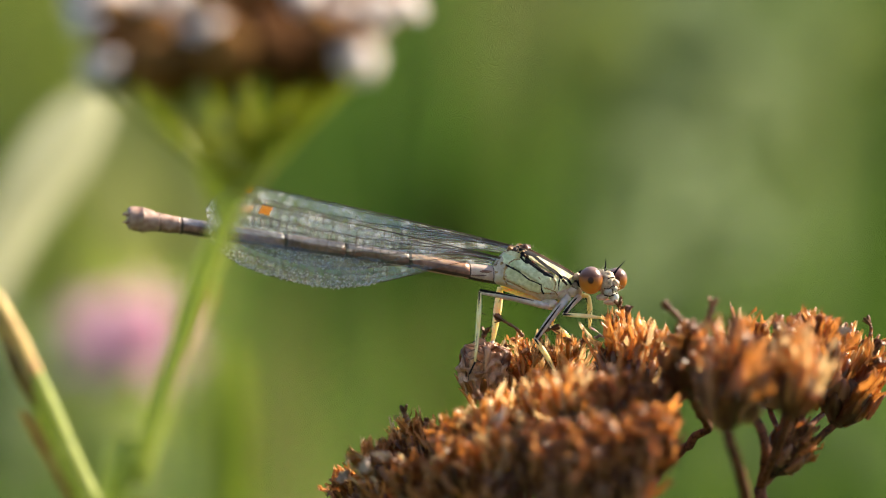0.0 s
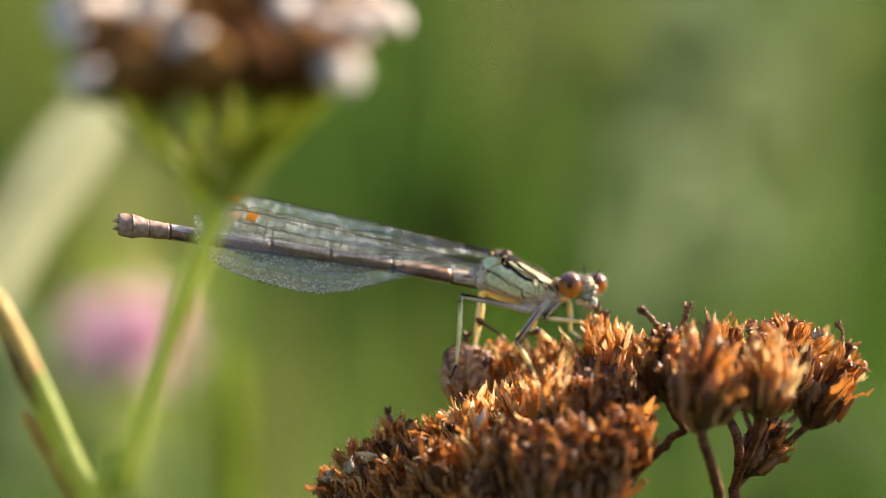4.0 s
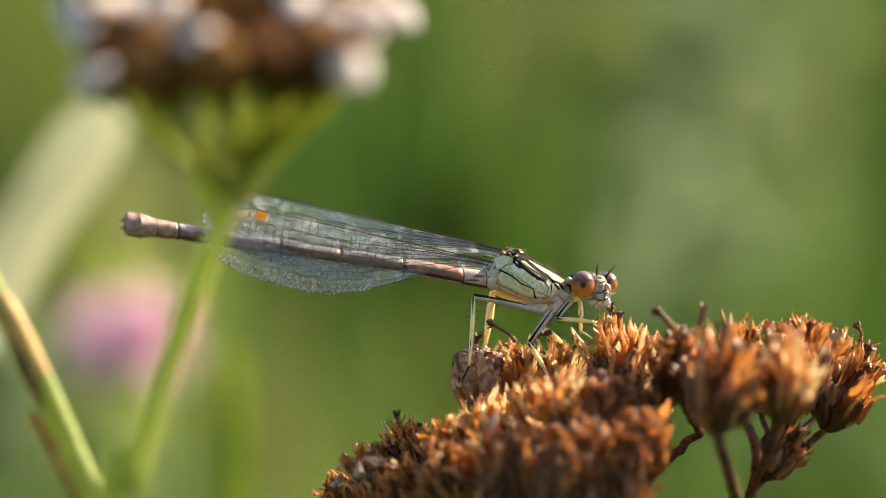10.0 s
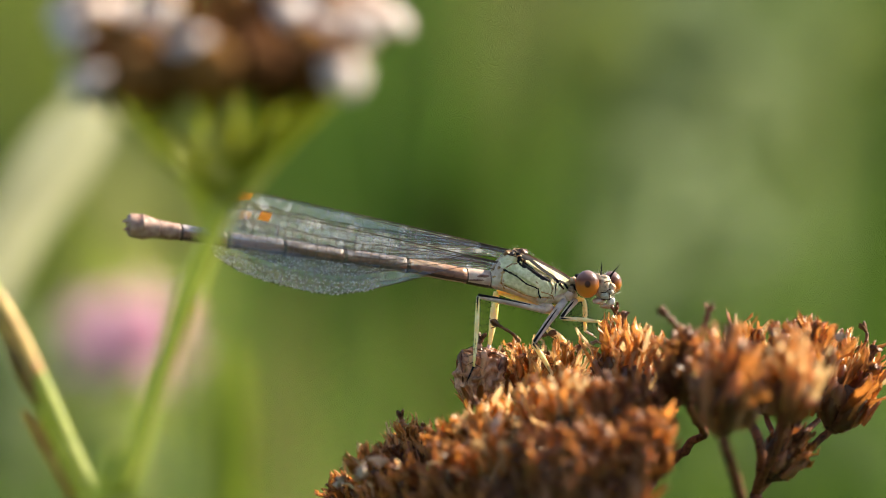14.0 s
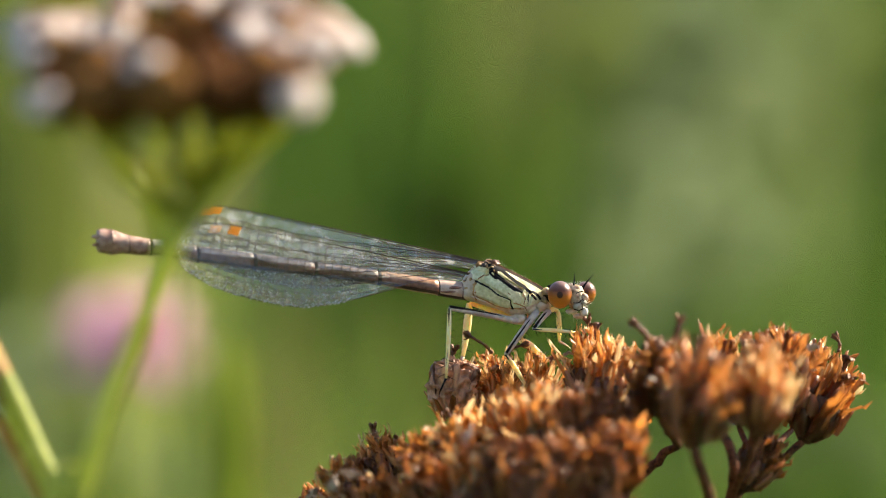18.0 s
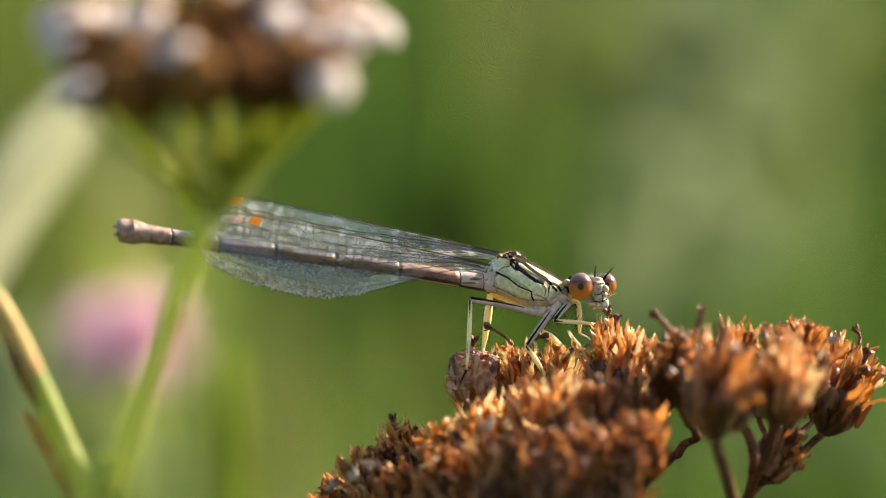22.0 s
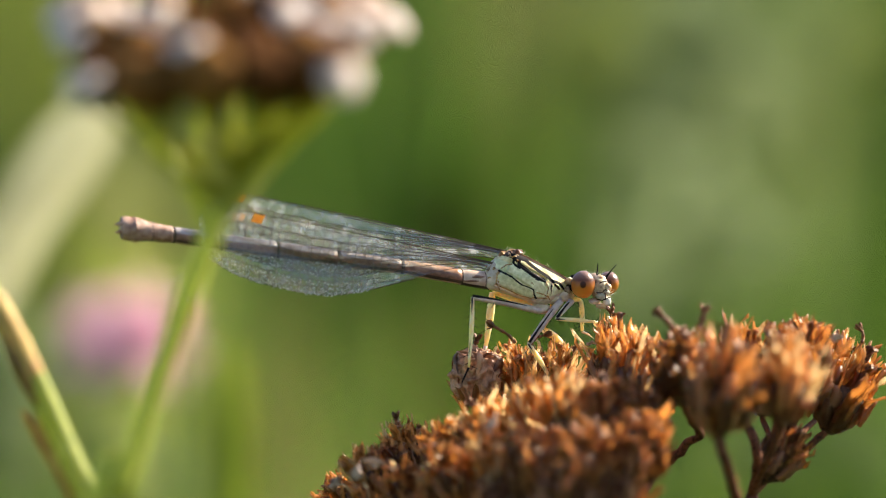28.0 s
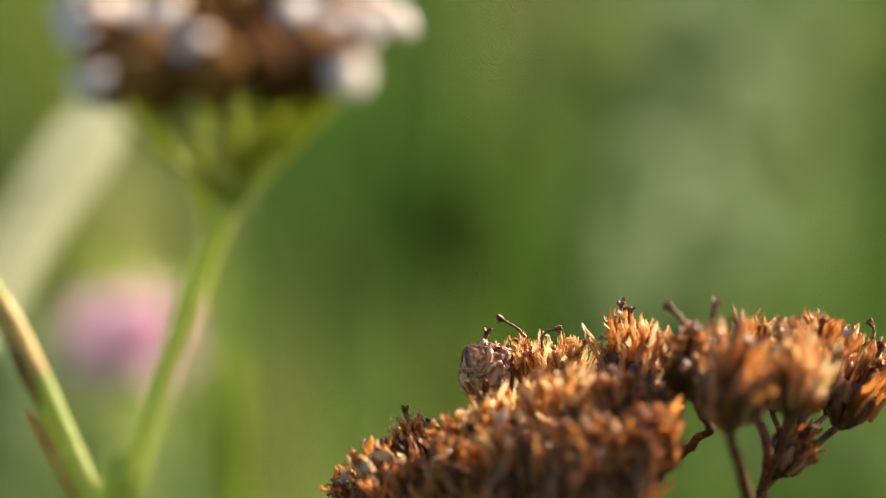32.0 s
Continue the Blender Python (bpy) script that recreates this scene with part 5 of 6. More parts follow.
    # abdomen: ten segments, dark rings where they join
    axis = [((-2.46, 0, -1.15), 0.60), ((-3.38, 0, -1.07), 0.62), ((-5.08, 0, -0.83), 0.55), ((-9.5, 0, -0.07), 0.52), ((-14.09, 0, 0.53), 0.55), ((-18.44, 0, 1.08), 0.57), ((-22.47, 0, 1.63), 0.56), ((-25.79, 0, 2.13), 0.56), ((-27.27, 0, 2.33), 0.66), ((-28.46, 0, 2.48), 0.86), ((-29.37, 0, 2.6), 0.78)]
    abdomen = empty("abdomen", (0, 0, 0))
    abdomen.parent = thing
    for i in range(10):
        (p, r), (q, s) = axis[i], axis[i + 1]
        p, q = Vector(p), Vector(q)
        bm = bmesh.new()
        steps = 12
        rings = []
        for k in range(steps + 1):
            t = k / 11 * 0.94 if k < 12 else 1.0
            c = p.lerp(q, t)
            rad = (r + (s - r) * t) * (1 + 0.05 * math.sin(math.pi * t) * (1 if i < 7 else 0)) * (1.05 if k in (0, steps) and 0 < i < 9 else 1)
            lump = 0.10 if i >= 7 else 0.03
            rings.append([c + Vector((0, rad * 0.95 * math.cos(a), rad * math.sin(a))) * (1 + lump * noise.noise(Vector((c.x * 1.9, math.cos(a) * 1.4, math.sin(a) * 1.4)))) for a in (2 * math.pi * j / 24 for j in range(24))])
        # side 6 is the top, 12 the near flank, 18 the underside
        def slot(k, j, i=i):
            if i < 8 and k >= 11:
                return 2
            d = min(abs(j - 6), abs(j - 30))
            if i >= 7:
                return 0
            if i <= 1:
                return 4 if d < 9 else 2
            if d < 4.5:
                return 3 if i == 2 else 0
            if d < 7.5:
                return 1
            if d < 9.6:
                return 2
            return 4
        rings_to(bm, rings, slot=slot)
        top = M_TAIL if i >= 7 else (M_AB_PALE if i <= 1 else M_AB_TOP)
        part("abdomen_segment", bm, [top, M_AB_MID, M_AB_LOW, M_AB_BASE, M_AB_PALE], abdomen)
    bm = bmesh.new()
    for v, dz in ((-0.28, 0.25), (0.28, 0.25), (0.0, -0.3)):
        a = Vector((-29.29, 0, 2.6)) + Vector((0, v, dz))
        tube(bm, [a, a + Vector((-0.25, 0, 0.03)), a + Vector((-0.5, 0, -0.02))], [0.17, 0.14, 0.03], 7)
    part("tail_appendage", bm, M_TAIL, abdomen)
    bm = bmesh.new()
    ball(bm, (-3.95, -0.55, -0.85), (0.52, 0.10, 0.12), 14, 8, 0.3)
    ball(bm, (-4.37, -0.52, -1.13), (0.60, 0.09, 0.07), 14, 8, 0.3)
    part("flank_mark", bm, M_AB_MID, abdomen, "dark red-brown flank mark")

    # wings
    def wing(name, base, angle, length, chord, v_tip, seed, mark):
        rnd = random.Random(seed)
        base = Vector(base)
        a = radians(angle)
        way, down = Vector((-math.cos(a), 0, math.sin(a))), Vector((-math.sin(a), 0, -math.cos(a)))

        def c_of(s):
            g = max(0.0, min(1.0, (s - 0.06) / 0.56))
            c = 0.55 + (chord - 0.55) * (g * g * (3 - 2 * g)) ** 0.85
            if s > 0.66:
                c = 2.15 + (c - 2.15) * math.sqrt(max(0.0, 1 - ((s - 0.66) / 0.34) ** 2.3))
            return c

        def edge(s):
            return 0.10 * math.sin(3.14 * s) * -1 + (2.1 * (1 - math.sqrt(max(0.0, 1 - ((s - 0.84) / 0.16) ** 2))) if s > 0.84 else 0)

        def at(s, f, out=0.0):
            e = edge(s)
            c = max(c_of(s), e + 0.02)
            d = e + (c - e) * f
            pleat = f * 10 % 2
            warp = 0.10 * math.sin(f * 9 + s * 5) * (0.3 + s) + 0.05 * (pleat if pleat < 1 else 2 - pleat) * min(1.0, 3 * s)
            return base + way * (length * s) + down * d + Vector((0, v_tip * s + warp + out, 0))

        bm = bmesh.new()
        ns, nf = 60, 20
        grid = [[bm.verts.new(at(1 - (1 - i / ns) ** 1.9, j / nf)) for j in range(nf + 1)] for i in range(ns + 1)]
        for i in range(ns):
            for j in range(nf):
                bm.faces.new((grid[i][j], grid[i][j + 1], grid[i + 1][j + 1], grid[i + 1][j]))
        ob = part(name, bm, M_WING, thing, "clear wing with a fine net of dark veins")
        ob.visible_shadow = True
        bm = bmesh.new()

        def vein(pts, r0, r1):
            tube(bm, pts, [1.25 * (r0 + (r1 - r0) * k / (len(pts) - 1)) for k in range(len(pts))], 3, cap=False)

        lines = [(0.0, 0, 1.0, 0.042, 0.024), (0.11, 0.0, 0.36, 0.030, 0.02), (0.19, 0, 0.97, 0.034, 0.018), (0.31, 0.16, 0.97, 0.024, 0.014), (0.43, 0.05, 0.96, 0.026, 0.014),
                 (0.55, 0.30, 0.95, 0.020, 0.013), (0.67, 0.12, 0.92, 0.024, 0.013), (0.79, 0.38, 0.88, 0.018, 0.012), (0.89, 0.30, 0.82, 0.018, 0.012), (1.0, 0, 1.0, 0.022, 0.012)]
        for f, s0, s1, r0, r1 in lines:
            m = 60
            vein([at(s0 + (s1 - s0) * (1 - (1 - k / m) ** 1.9), f + 0.012 * math.sin(k * 0.9 + f * 20) * (0 < f < 1)) for k in range(m + 1)], r0, r1)
        # cross veins stand in rows over the whole wing
        rows_s, s = [], 0.10
        while s < 0.97:
            rows_s.append(s)
            s += rnd.uniform(0.024, 0.033) if s > 0.3 else rnd.uniform(0.04, 0.06)
        for (f, s0, s1, _, _), (g, t0, t1, _, _) in zip(lines, lines[1:]):
            lo, hi = max(s0, t0, 0.1), min(s1, t1)
            for s in rows_s:
                s += rnd.gauss(0, 0.0022) - 0.02 * f
                if lo < s < hi and rnd.random() < 0.93:
                    vein([at(s, f), at(s - 0.02 * (g - f), g)], 0.020, 0.020)
        for k in range(60):
            s = 0.42 + 0.53 * k / 60
            f0 = 0.80 + 0.05 * math.sin(k * 1.7)
            vein([at(s, f0), at(s - 0.006, 1.0)], 0.016, 0.016)
        part("venation", bm, M_VEIN, ob, "fine dark net of veins")
        # added pale slivers on the hind margin and the tip imitate the sun's glints there
        bm = bmesh.new()
        for k in range(240):
            s = 0.40 + 0.60 * (k + rnd.random()) / 240
            f = 1.0 - 0.20 * rnd.random() ** 1.7 if s < 0.95 else rnd.uniform(0.2, 1.0)
            p = at(s, f, -0.03)
            q = at(min(1.0, s + rnd.uniform(0.002, 0.010)), min(1.03, f + rnd.uniform(-0.02, 0.03)), -0.05)
            tube(bm, [p, p.lerp(q, 0.5), q], [0.012, rnd.uniform(0.03, 0.08), 0.010], 4)
        part("margin_glints", bm, M_GLINT, ob, "pale slivers that imitate glints along the wing margin")
        bm = bmesh.new()
        ring = [at(s, f) for s, f in ((mark, 0.015), (mark + 0.036, 0.015), (mark + 0.043, 0.15), (mark + 0.007, 0.15))]
        rings_to(bm, [[p + Vector((0, -0.04, 0)) for p in ring], [p + Vector((0, 0.04, 0)) for p in ring]])
        part("wing_spot", bm, M_STIGMA, ob, "small orange wing spot", smooth=False)

    wing("forewing", (-1.66, -0.25, 0.96), 11.9, 22.2, 4.5, 0.15, 31, 0.868)
    wing("forewing", (-1.62, 0.3, 0.8), 12.0, 22.3, 4.4, -0.05, 32, 0.890)
    wing("hindwing", (-2.43, -0.45, 0.08), 11.3, 21.6, 4.75, -0.35, 33, 0.800)
    wing("hindwing", (-2.29, 0.45, -0.16), 11.8, 21.6, 4.6, 0.35, 34, 0.856)

    # head, turned a little to the lens
    bm = bmesh.new()
    c0, c1 = Vector((3.6, -1.2, -1.36)), Vector((6.18, 1.5, -1.3))
    mid = c0.lerp(c1, 0.5)
    ball(bm, mid + Vector((-0.1, 0, 0.0)), (0.75, 1.5, 0.72), 20, 14, 0.05)
    ball(bm, Vector((4.78, -0.95, -1.52)), (0.62, 0.75, 0.80), 20, 14, 0.10)
    tube(bm, [Vector((2.64, 0, -1.41)), Vector((3.32, 0, -1.41)), Vector((4.08, 0, -1.41))], [0.45, 0.40, 0.6], 12)
    head = part("head", bm, M_FACE, thing, "pale face between two large eyes")
    for c, k in ((Vector((3.55, -1.35, -1.4)), 1.0), (Vector((6.38, 1.6, -1.31)), 0.84)):
        bm = bmesh.new()
        ball(bm, (0, 0, 0), (0.86 * k, 0.84, 0.98 * k), 32, 20)
        eye = part("eye", bm, M_EYE, head, "round brown and amber compound eye")
        eye.location = c * MM
    bm = bmesh.new()
    for w in ball(bm, (4.81, -1.25, -1.68), (0.64, 0.60, 0.84), 48, 32, 0.05, 3):
        w.co.x += 0.10 * noise.noise(w.co * 2.2)
        w.co.y -= 0.05 * noise.noise(w.co * 3.4 + Vector((3, 1, 7)))
    part("frons", bm, M_FACE, head, "beige lumpy forehead")
    bm = bmesh.new()
    ball(bm, (4.74, -1.72, -2.24), (0.36, 0.28, 0.28), 24, 16, 0.12, 4)
    ball(bm, (5.15, -1.6, -1.92), (0.28, 0.30, 0.26), 24, 16, 0.12, 6)
    part("clypeus", bm, M_CLYPEUS, head)
    bm = bmesh.new()
    for w in ball(bm, (5.20, -1.55, -1.62), (0.36, 0.34, 0.34), 28, 18, 0.16, 5):
        w.co.y -= 0.06 * noise.noise(w.co * 4.1)
    part("frons_bump", bm, M_FACE, head, "cream swollen forehead bump")
    for pts in ([(4.35, -1.90, -1.98), (4.72, -2.02, -1.96), (5.02, -1.92, -1.76), (5.36, -1.76, -1.98)], [(4.98, -2.0, -1.98), (5.0, -1.98, -2.26), (5.02, -1.92, -2.5)], [(4.42, -1.80, -2.44), (4.75, -1.96, -2.50), (5.0, -1.92, -2.44), (5.4, -1.76, -2.30)], [(4.62, -1.86, -1.30), (4.9, -1.84, -1.18), (5.2, -1.6, -1.16)]):
        bm = bmesh.new()
        line = spline(pts, 4)
        tube(bm, line, [0.035] * len(line), 6)
        part("face_seam", bm, M_RIDGE, head, "dark brown seam of the face")
    bm = bmesh.new()
    ball(bm, (4.89, -1, -0.96), (0.40, 0.50, 0.24), 20, 14, 0.2, 8)
    part("crown", bm, M_FACE, head)
    bm = bmesh.new()
    for w in ball(bm, (0, 0, 0), (1, 1, 1), 24, 16):
        w.co = Vector((5.24, -1.6, -2.6)) + Vector((0.27 * math.copysign(abs(w.co.x) ** 0.6, w.co.x), 0.32 * w.co.y, 0.32 * math.copysign(abs(w.co.z) ** 0.6, w.co.z)))
    part("lip", bm, M_LIP, head, "white upper lip")
    bm = bmesh.new()
    ball(bm, (4.95, -1.2, -2.92), (0.42, 0.40, 0.20), 18, 12, 0.2, 9)
    ball(bm, (4.44, -1.2, -2.6), (0.44, 0.45, 0.24), 18, 12, 0.2, 2)
    ball(bm, (5.23, -1.1, -3.01), (0.24, 0.30, 0.16), 18, 12, 0.2, 4)
    part("jaw", bm, M_BELLY, head)
    bm = bmesh.new()
    for p in ((4.86, -0.95, -1), (5.22, -0.75, -0.92), (5.1, -0.6, -0.77)):
        ball(bm, p, (0.10, 0.10, 0.10), 10, 8)
    part("ocelli", bm, M_BLACK, head)
    for pts in ([(4.72, -1, -0.96), (4.72, -1, -0.4), (4.76, -1, 0.16)], [(5.4, -0.6, -1.01), (5.77, -0.5, -0.57), (6.35, -0.4, 0.04)]):
        bm = bmesh.new()
        tube(bm, pts, [0.11, 0.06, 0.02], 6)
        part("antenna", bm, M_BLACK, head)
    bm = bmesh.new()
    for _ in range(95):
        p = Vector((5.1, -1, -2.24)) + Vector((rnd.uniform(-0.5, 0.5), rnd.uniform(-0.4, 0.5), rnd.uniform(-0.8, 0.6)))
        hair(bm, p, (rnd.gauss(0.8, 0.4), rnd.gauss(-0.2, 0.5), rnd.gauss(-0.3, 0.6)), rnd.uniform(0.4, 0.75), 0.012)
    for _ in range(26):
        p = Vector((4.64, -0.6, -0.72)) + Vector((rnd.uniform(-0.8, 0.6), rnd.uniform(-0.6, 0.8), 0))
        hair(bm, p, (rnd.gauss(0, 0.4), rnd.gauss(0, 0.3), 1), rnd.uniform(0.3, 0.5), 0.009)
    part("face_hairs", bm, M_LIP, head)
    for p, k, material in (((2.66, -0.75, -1.16), 0.30, M_FACE), ((2.92, -0.85, -1.6), 0.26, M_BLACK), ((3.11, -0.5, -1), 0.24, M_BLACK), ((2.63, -0.7, -1.76), 0.28, M_FACE), ((2.8, -0.7, -1.44), 0.26, M_RIDGE), ((3.21, -0.6, -1.28), 0.26, M_FACE)):
        bm = bmesh.new()
        ball(bm, p, (k, k * 0.9, k * 1.1), 14, 10, 0.5, k * 20)
        part("neck_plate", bm, material, thing, "beige and black neck plate")

    # legs: thigh, shin, foot, with rows of bristles; far thighs coloured as backlit, near ones as shaded
    def leg(pts, r_thigh, r_shin, pale, seed, line=True):
        rnd = random.Random(seed)
        hip, knee, ankle, toe = (Vector(p) for p in pts)
        bm = bmesh.new()
        tube(bm, bez(hip, hip.lerp(knee, 0.5) + Vector((0, 0, 0.12)), knee, 8), [r_thigh * 1.1, r_thigh * 1.15, r_thigh * 1.1, r_thigh * 1.05, r_thigh, r_thigh * 0.95, r_thigh * 0.85, r_thigh * 0.75, r_thigh * 0.6], 10)
        thigh = part("thigh", bm, M_THIGH_GLOW if pale else M_LEG_GREY, thing, "leg with backlight put into its orange-cream colour" if pale else "leg with shade put into its lilac colour, and a black line")
        bm = bmesh.new()
        tube(bm, bez(knee, knee.lerp(ankle, 0.5) + Vector((0.1, 0, 0.05)), ankle, 8), [r_shin * 0.75, r_shin, r_shin * 1.1, r_shin * 1.15, r_shin * 1.1, r_shin, r_shin * 0.85, r_shin * 0.7, r_shin * 0.55], 10)
        shin = part("shin", bm, M_LEG, thing, "cream shin")
        bm = bmesh.new()
        d = toe - ankle
        tube(bm, [ankle, ankle + d * 0.35, ankle + d * 0.7, toe], [r_shin * 0.6, r_shin * 0.42, r_shin * 0.4, r_shin * 0.2], 7)
        tube(bm, [toe - d * 0.05, toe + d.normalized() * 0.18 + Vector((0.1, 0, -0.12))], [r_shin * 0.22, 0.01], 5)
        part("foot", bm, M_BLACK if not pale else M_LEG_GREY, thing)
        if line:
            n1 = Vector((0, -1, 0.9)).normalized()
            bm = bmesh.new()
            pts1 = [p + n1 * (r_thigh * 0.92) for p in bez(hip.lerp(knee, 0.12), hip.lerp(knee, 0.5) + Vector((0, 0, 0.12)), knee, 8)]
            tube(bm, pts1, [0.03, 0.055, 0.065, 0.065, 0.065, 0.07, 0.075, 0.09, 0.10], 6)
            part("black_line", bm, M_BLACK, thigh)
            bm = bmesh.new()
            n2 = Vector((-0.5, -1, 0)).normalized()
            pts2 = [p + n2 * r_shin * 0.8 for p in bez(knee, knee.lerp(ankle, 0.5) + Vector((0.1, 0, 0.05)), knee.lerp(ankle, 0.8), 6)]
            tube(bm, pts2, [0.07, 0.045, 0.04, 0.035, 0.03, 0.025, 0.01], 6)
            part("black_line", bm, M_BLACK, shin)
        for a, b, host, cnt in ((hip, knee, thigh, 11), (knee, ankle, shin, 9)):
            bm = bmesh.new()
            ax = (b - a).normalized()
            for sgn in (-1, 1):
                for k in range(cnt):
                    p = a.lerp(b, (k + 0.5 + rnd.uniform(-0.2, 0.2)) / cnt)
                    side = Vector((ax.z, rnd.uniform(-0.5, 0.5), -ax.x)).normalized() * sgn
                    if host is thigh and side.z > 0.2:
                        continue
                    hair(bm, p + side * r_shin * 0.6, side + ax * 0.45, rnd.uniform(0.5, 0.85), 0.022)
            part("bristles", bm, M_BLACK, host)

    leg([(0.58, -0.7, -3.27), (-4.64, -1.6, -2.29), (-4.87, -1.4, -7.21), (-5.31, -1.2, -8.24)], 0.22, 0.15, False, 1)
    leg([(2.09, -0.7, -2.56), (-0.51, -1.5, -5.6), (1.07, -1.4, -7.97), (1.39, -1.3, -8.77)], 0.25, 0.17, False, 2)
    leg([(2.92, -0.7, -2.56), (1.54, -1.5, -3.82), (4.68, -1.5, -4.08), (5.34, -1.3, -4.36)], 0.21, 0.14, False, 3)
    leg([(0.82, 0.6, -3.09), (-2.4, 1.2, -1.96), (-2.81, 1.5, -5.78), (-3.13, 1.4, -6.49)], 0.24, 0.27, True, 4, False)
    leg([(1.95, 0.6, -2.89), (1.34, 1.2, -4.59), (3.09, 1.4, -5.85), (3.65, 1.3, -6.21)], 0.22, 0.26, True, 5, False)
    leg([(2.97, 0.5, -2.5), (4.1, 1, -2.55), (4.16, 0.9, -4.76), (4.69, 0.6, -5.08)], 0.20, 0.18, True, 6, False)
    return thing


DAMSELFLY = damselfly()


# ---------------------------------------------------------------- what moves
CLUSTER_ROWS = [
    (0, 12.95, -0.03, -8.34, -0.11), (0.5, 12.39, 0.37, -8.48, -0.11), (1, 12.45, -0.08, -8.55, -0.1), (1.5, 12.18, 1.18, -8.99, -0.18),
    (2, 12.8, 1.07, -8.74, -0), (2.5, 12.7, 2.49, -8.56, -0.03), (3, 12.46, 10.3, -8.47, 0.03), (3.5, 11.95, 9.95, -8.7, 0.03),
    (5.5, 11.58, 3.02, -8.86, -0.14), (6, 11.64, 2.98, -8.84, -0.07), (6.5, 11.87, 3, -8.8, -0.16), (7, 12.51, 2.08, -8.55, -0.05),
    (7.5, 11.95, 1.64, -8.74, -0.05), (8, 12.1, 1.34, -8.73, -0.1), (8.5, 12.2, 2.01, -8.78, -0.09), (9, 12.33, 1.58, -8.75, -0.11),
    (9.5, 12.64, 1.08, -8.65, 0.01), (10, 12.45, 1.77, -8.77, -0.1), (10.5, 12.83, 1.42, -8.6, 0.05), (11, 12.34, 1.39, -8.82, -0.08),
    (11.5, 12.04, 2.26, -9.07, -0.12), (12, 13.32, 1.1, -8.53, 0.02), (12.5, 13.2, 1.21, -8.58, 0.03), (13, 13.08, 1.1, -8.59, 0.02),
    (13.5, 12.88, 1.06, -8.65, 0.01), (14, 12.71, 0.51, -8.75, -0), (14.5, 12.05, -0.68, -8.89, -0.12), (16.5, 11.68, 0.66, -9.18, -0.13),
    (17, 11.35, 0.34, -9.31, -0.2), (17.5, 11.19, -0.04, -9.38, -0.18), (18, 10.78, 0.34, -9.53, -0.27), (18.5, 11.18, 1.08, -9.42, -0.19),
    (19, 11.59, 0.92, -9.19, -0.15), (19.5, 12.14, 1.64, -9.01, -0.13), (20, 12.2, 0.38, -8.99, -0.15), (20.5, 11.86, -0.72, -9.11, -0.16),
    (21, 11.78, -0.7, -9.1, -0.16), (21.5, 12.09, -0.14, -8.97, -0.13), (22, 12.18, 0.22, -8.94, -0.04), (22.5, 12.6, 0.38, -8.78, 0.06),
    (23, 12.64, -0, -8.76, -0), (23.5, 12.31, -0.31, -8.83, -0.06), (24, 12.37, -0.38, -8.82, -0.06), (24.5, 12.37, -0.33, -8.85, -0.1),
    (25, 12.15, -0, -8.94, -0), (25.5, 12.21, 0.24, -8.89, 0.01), (27.5, 12.21, -0.06, -8.87, -0.07), (28, 12.4, 0.18, -8.81, -0.06),
    (28.5, 12.39, 0, -8.79, -0.03), (29, 12.46, -0, -8.7, -0), (29.5, 12.33, -0.04, -8.73, -0.04), (30, 12.4, 0.03, -8.7, -0),
    (30.5, 12.36, -0.41, -8.74, -0.06), (31, 12.33, -0.05, -8.77, -0.07), (31.5, 12.96, -0.3, -8.47, 0.16), (32, 13.08, -0.61, -8.41, 0.18),
]
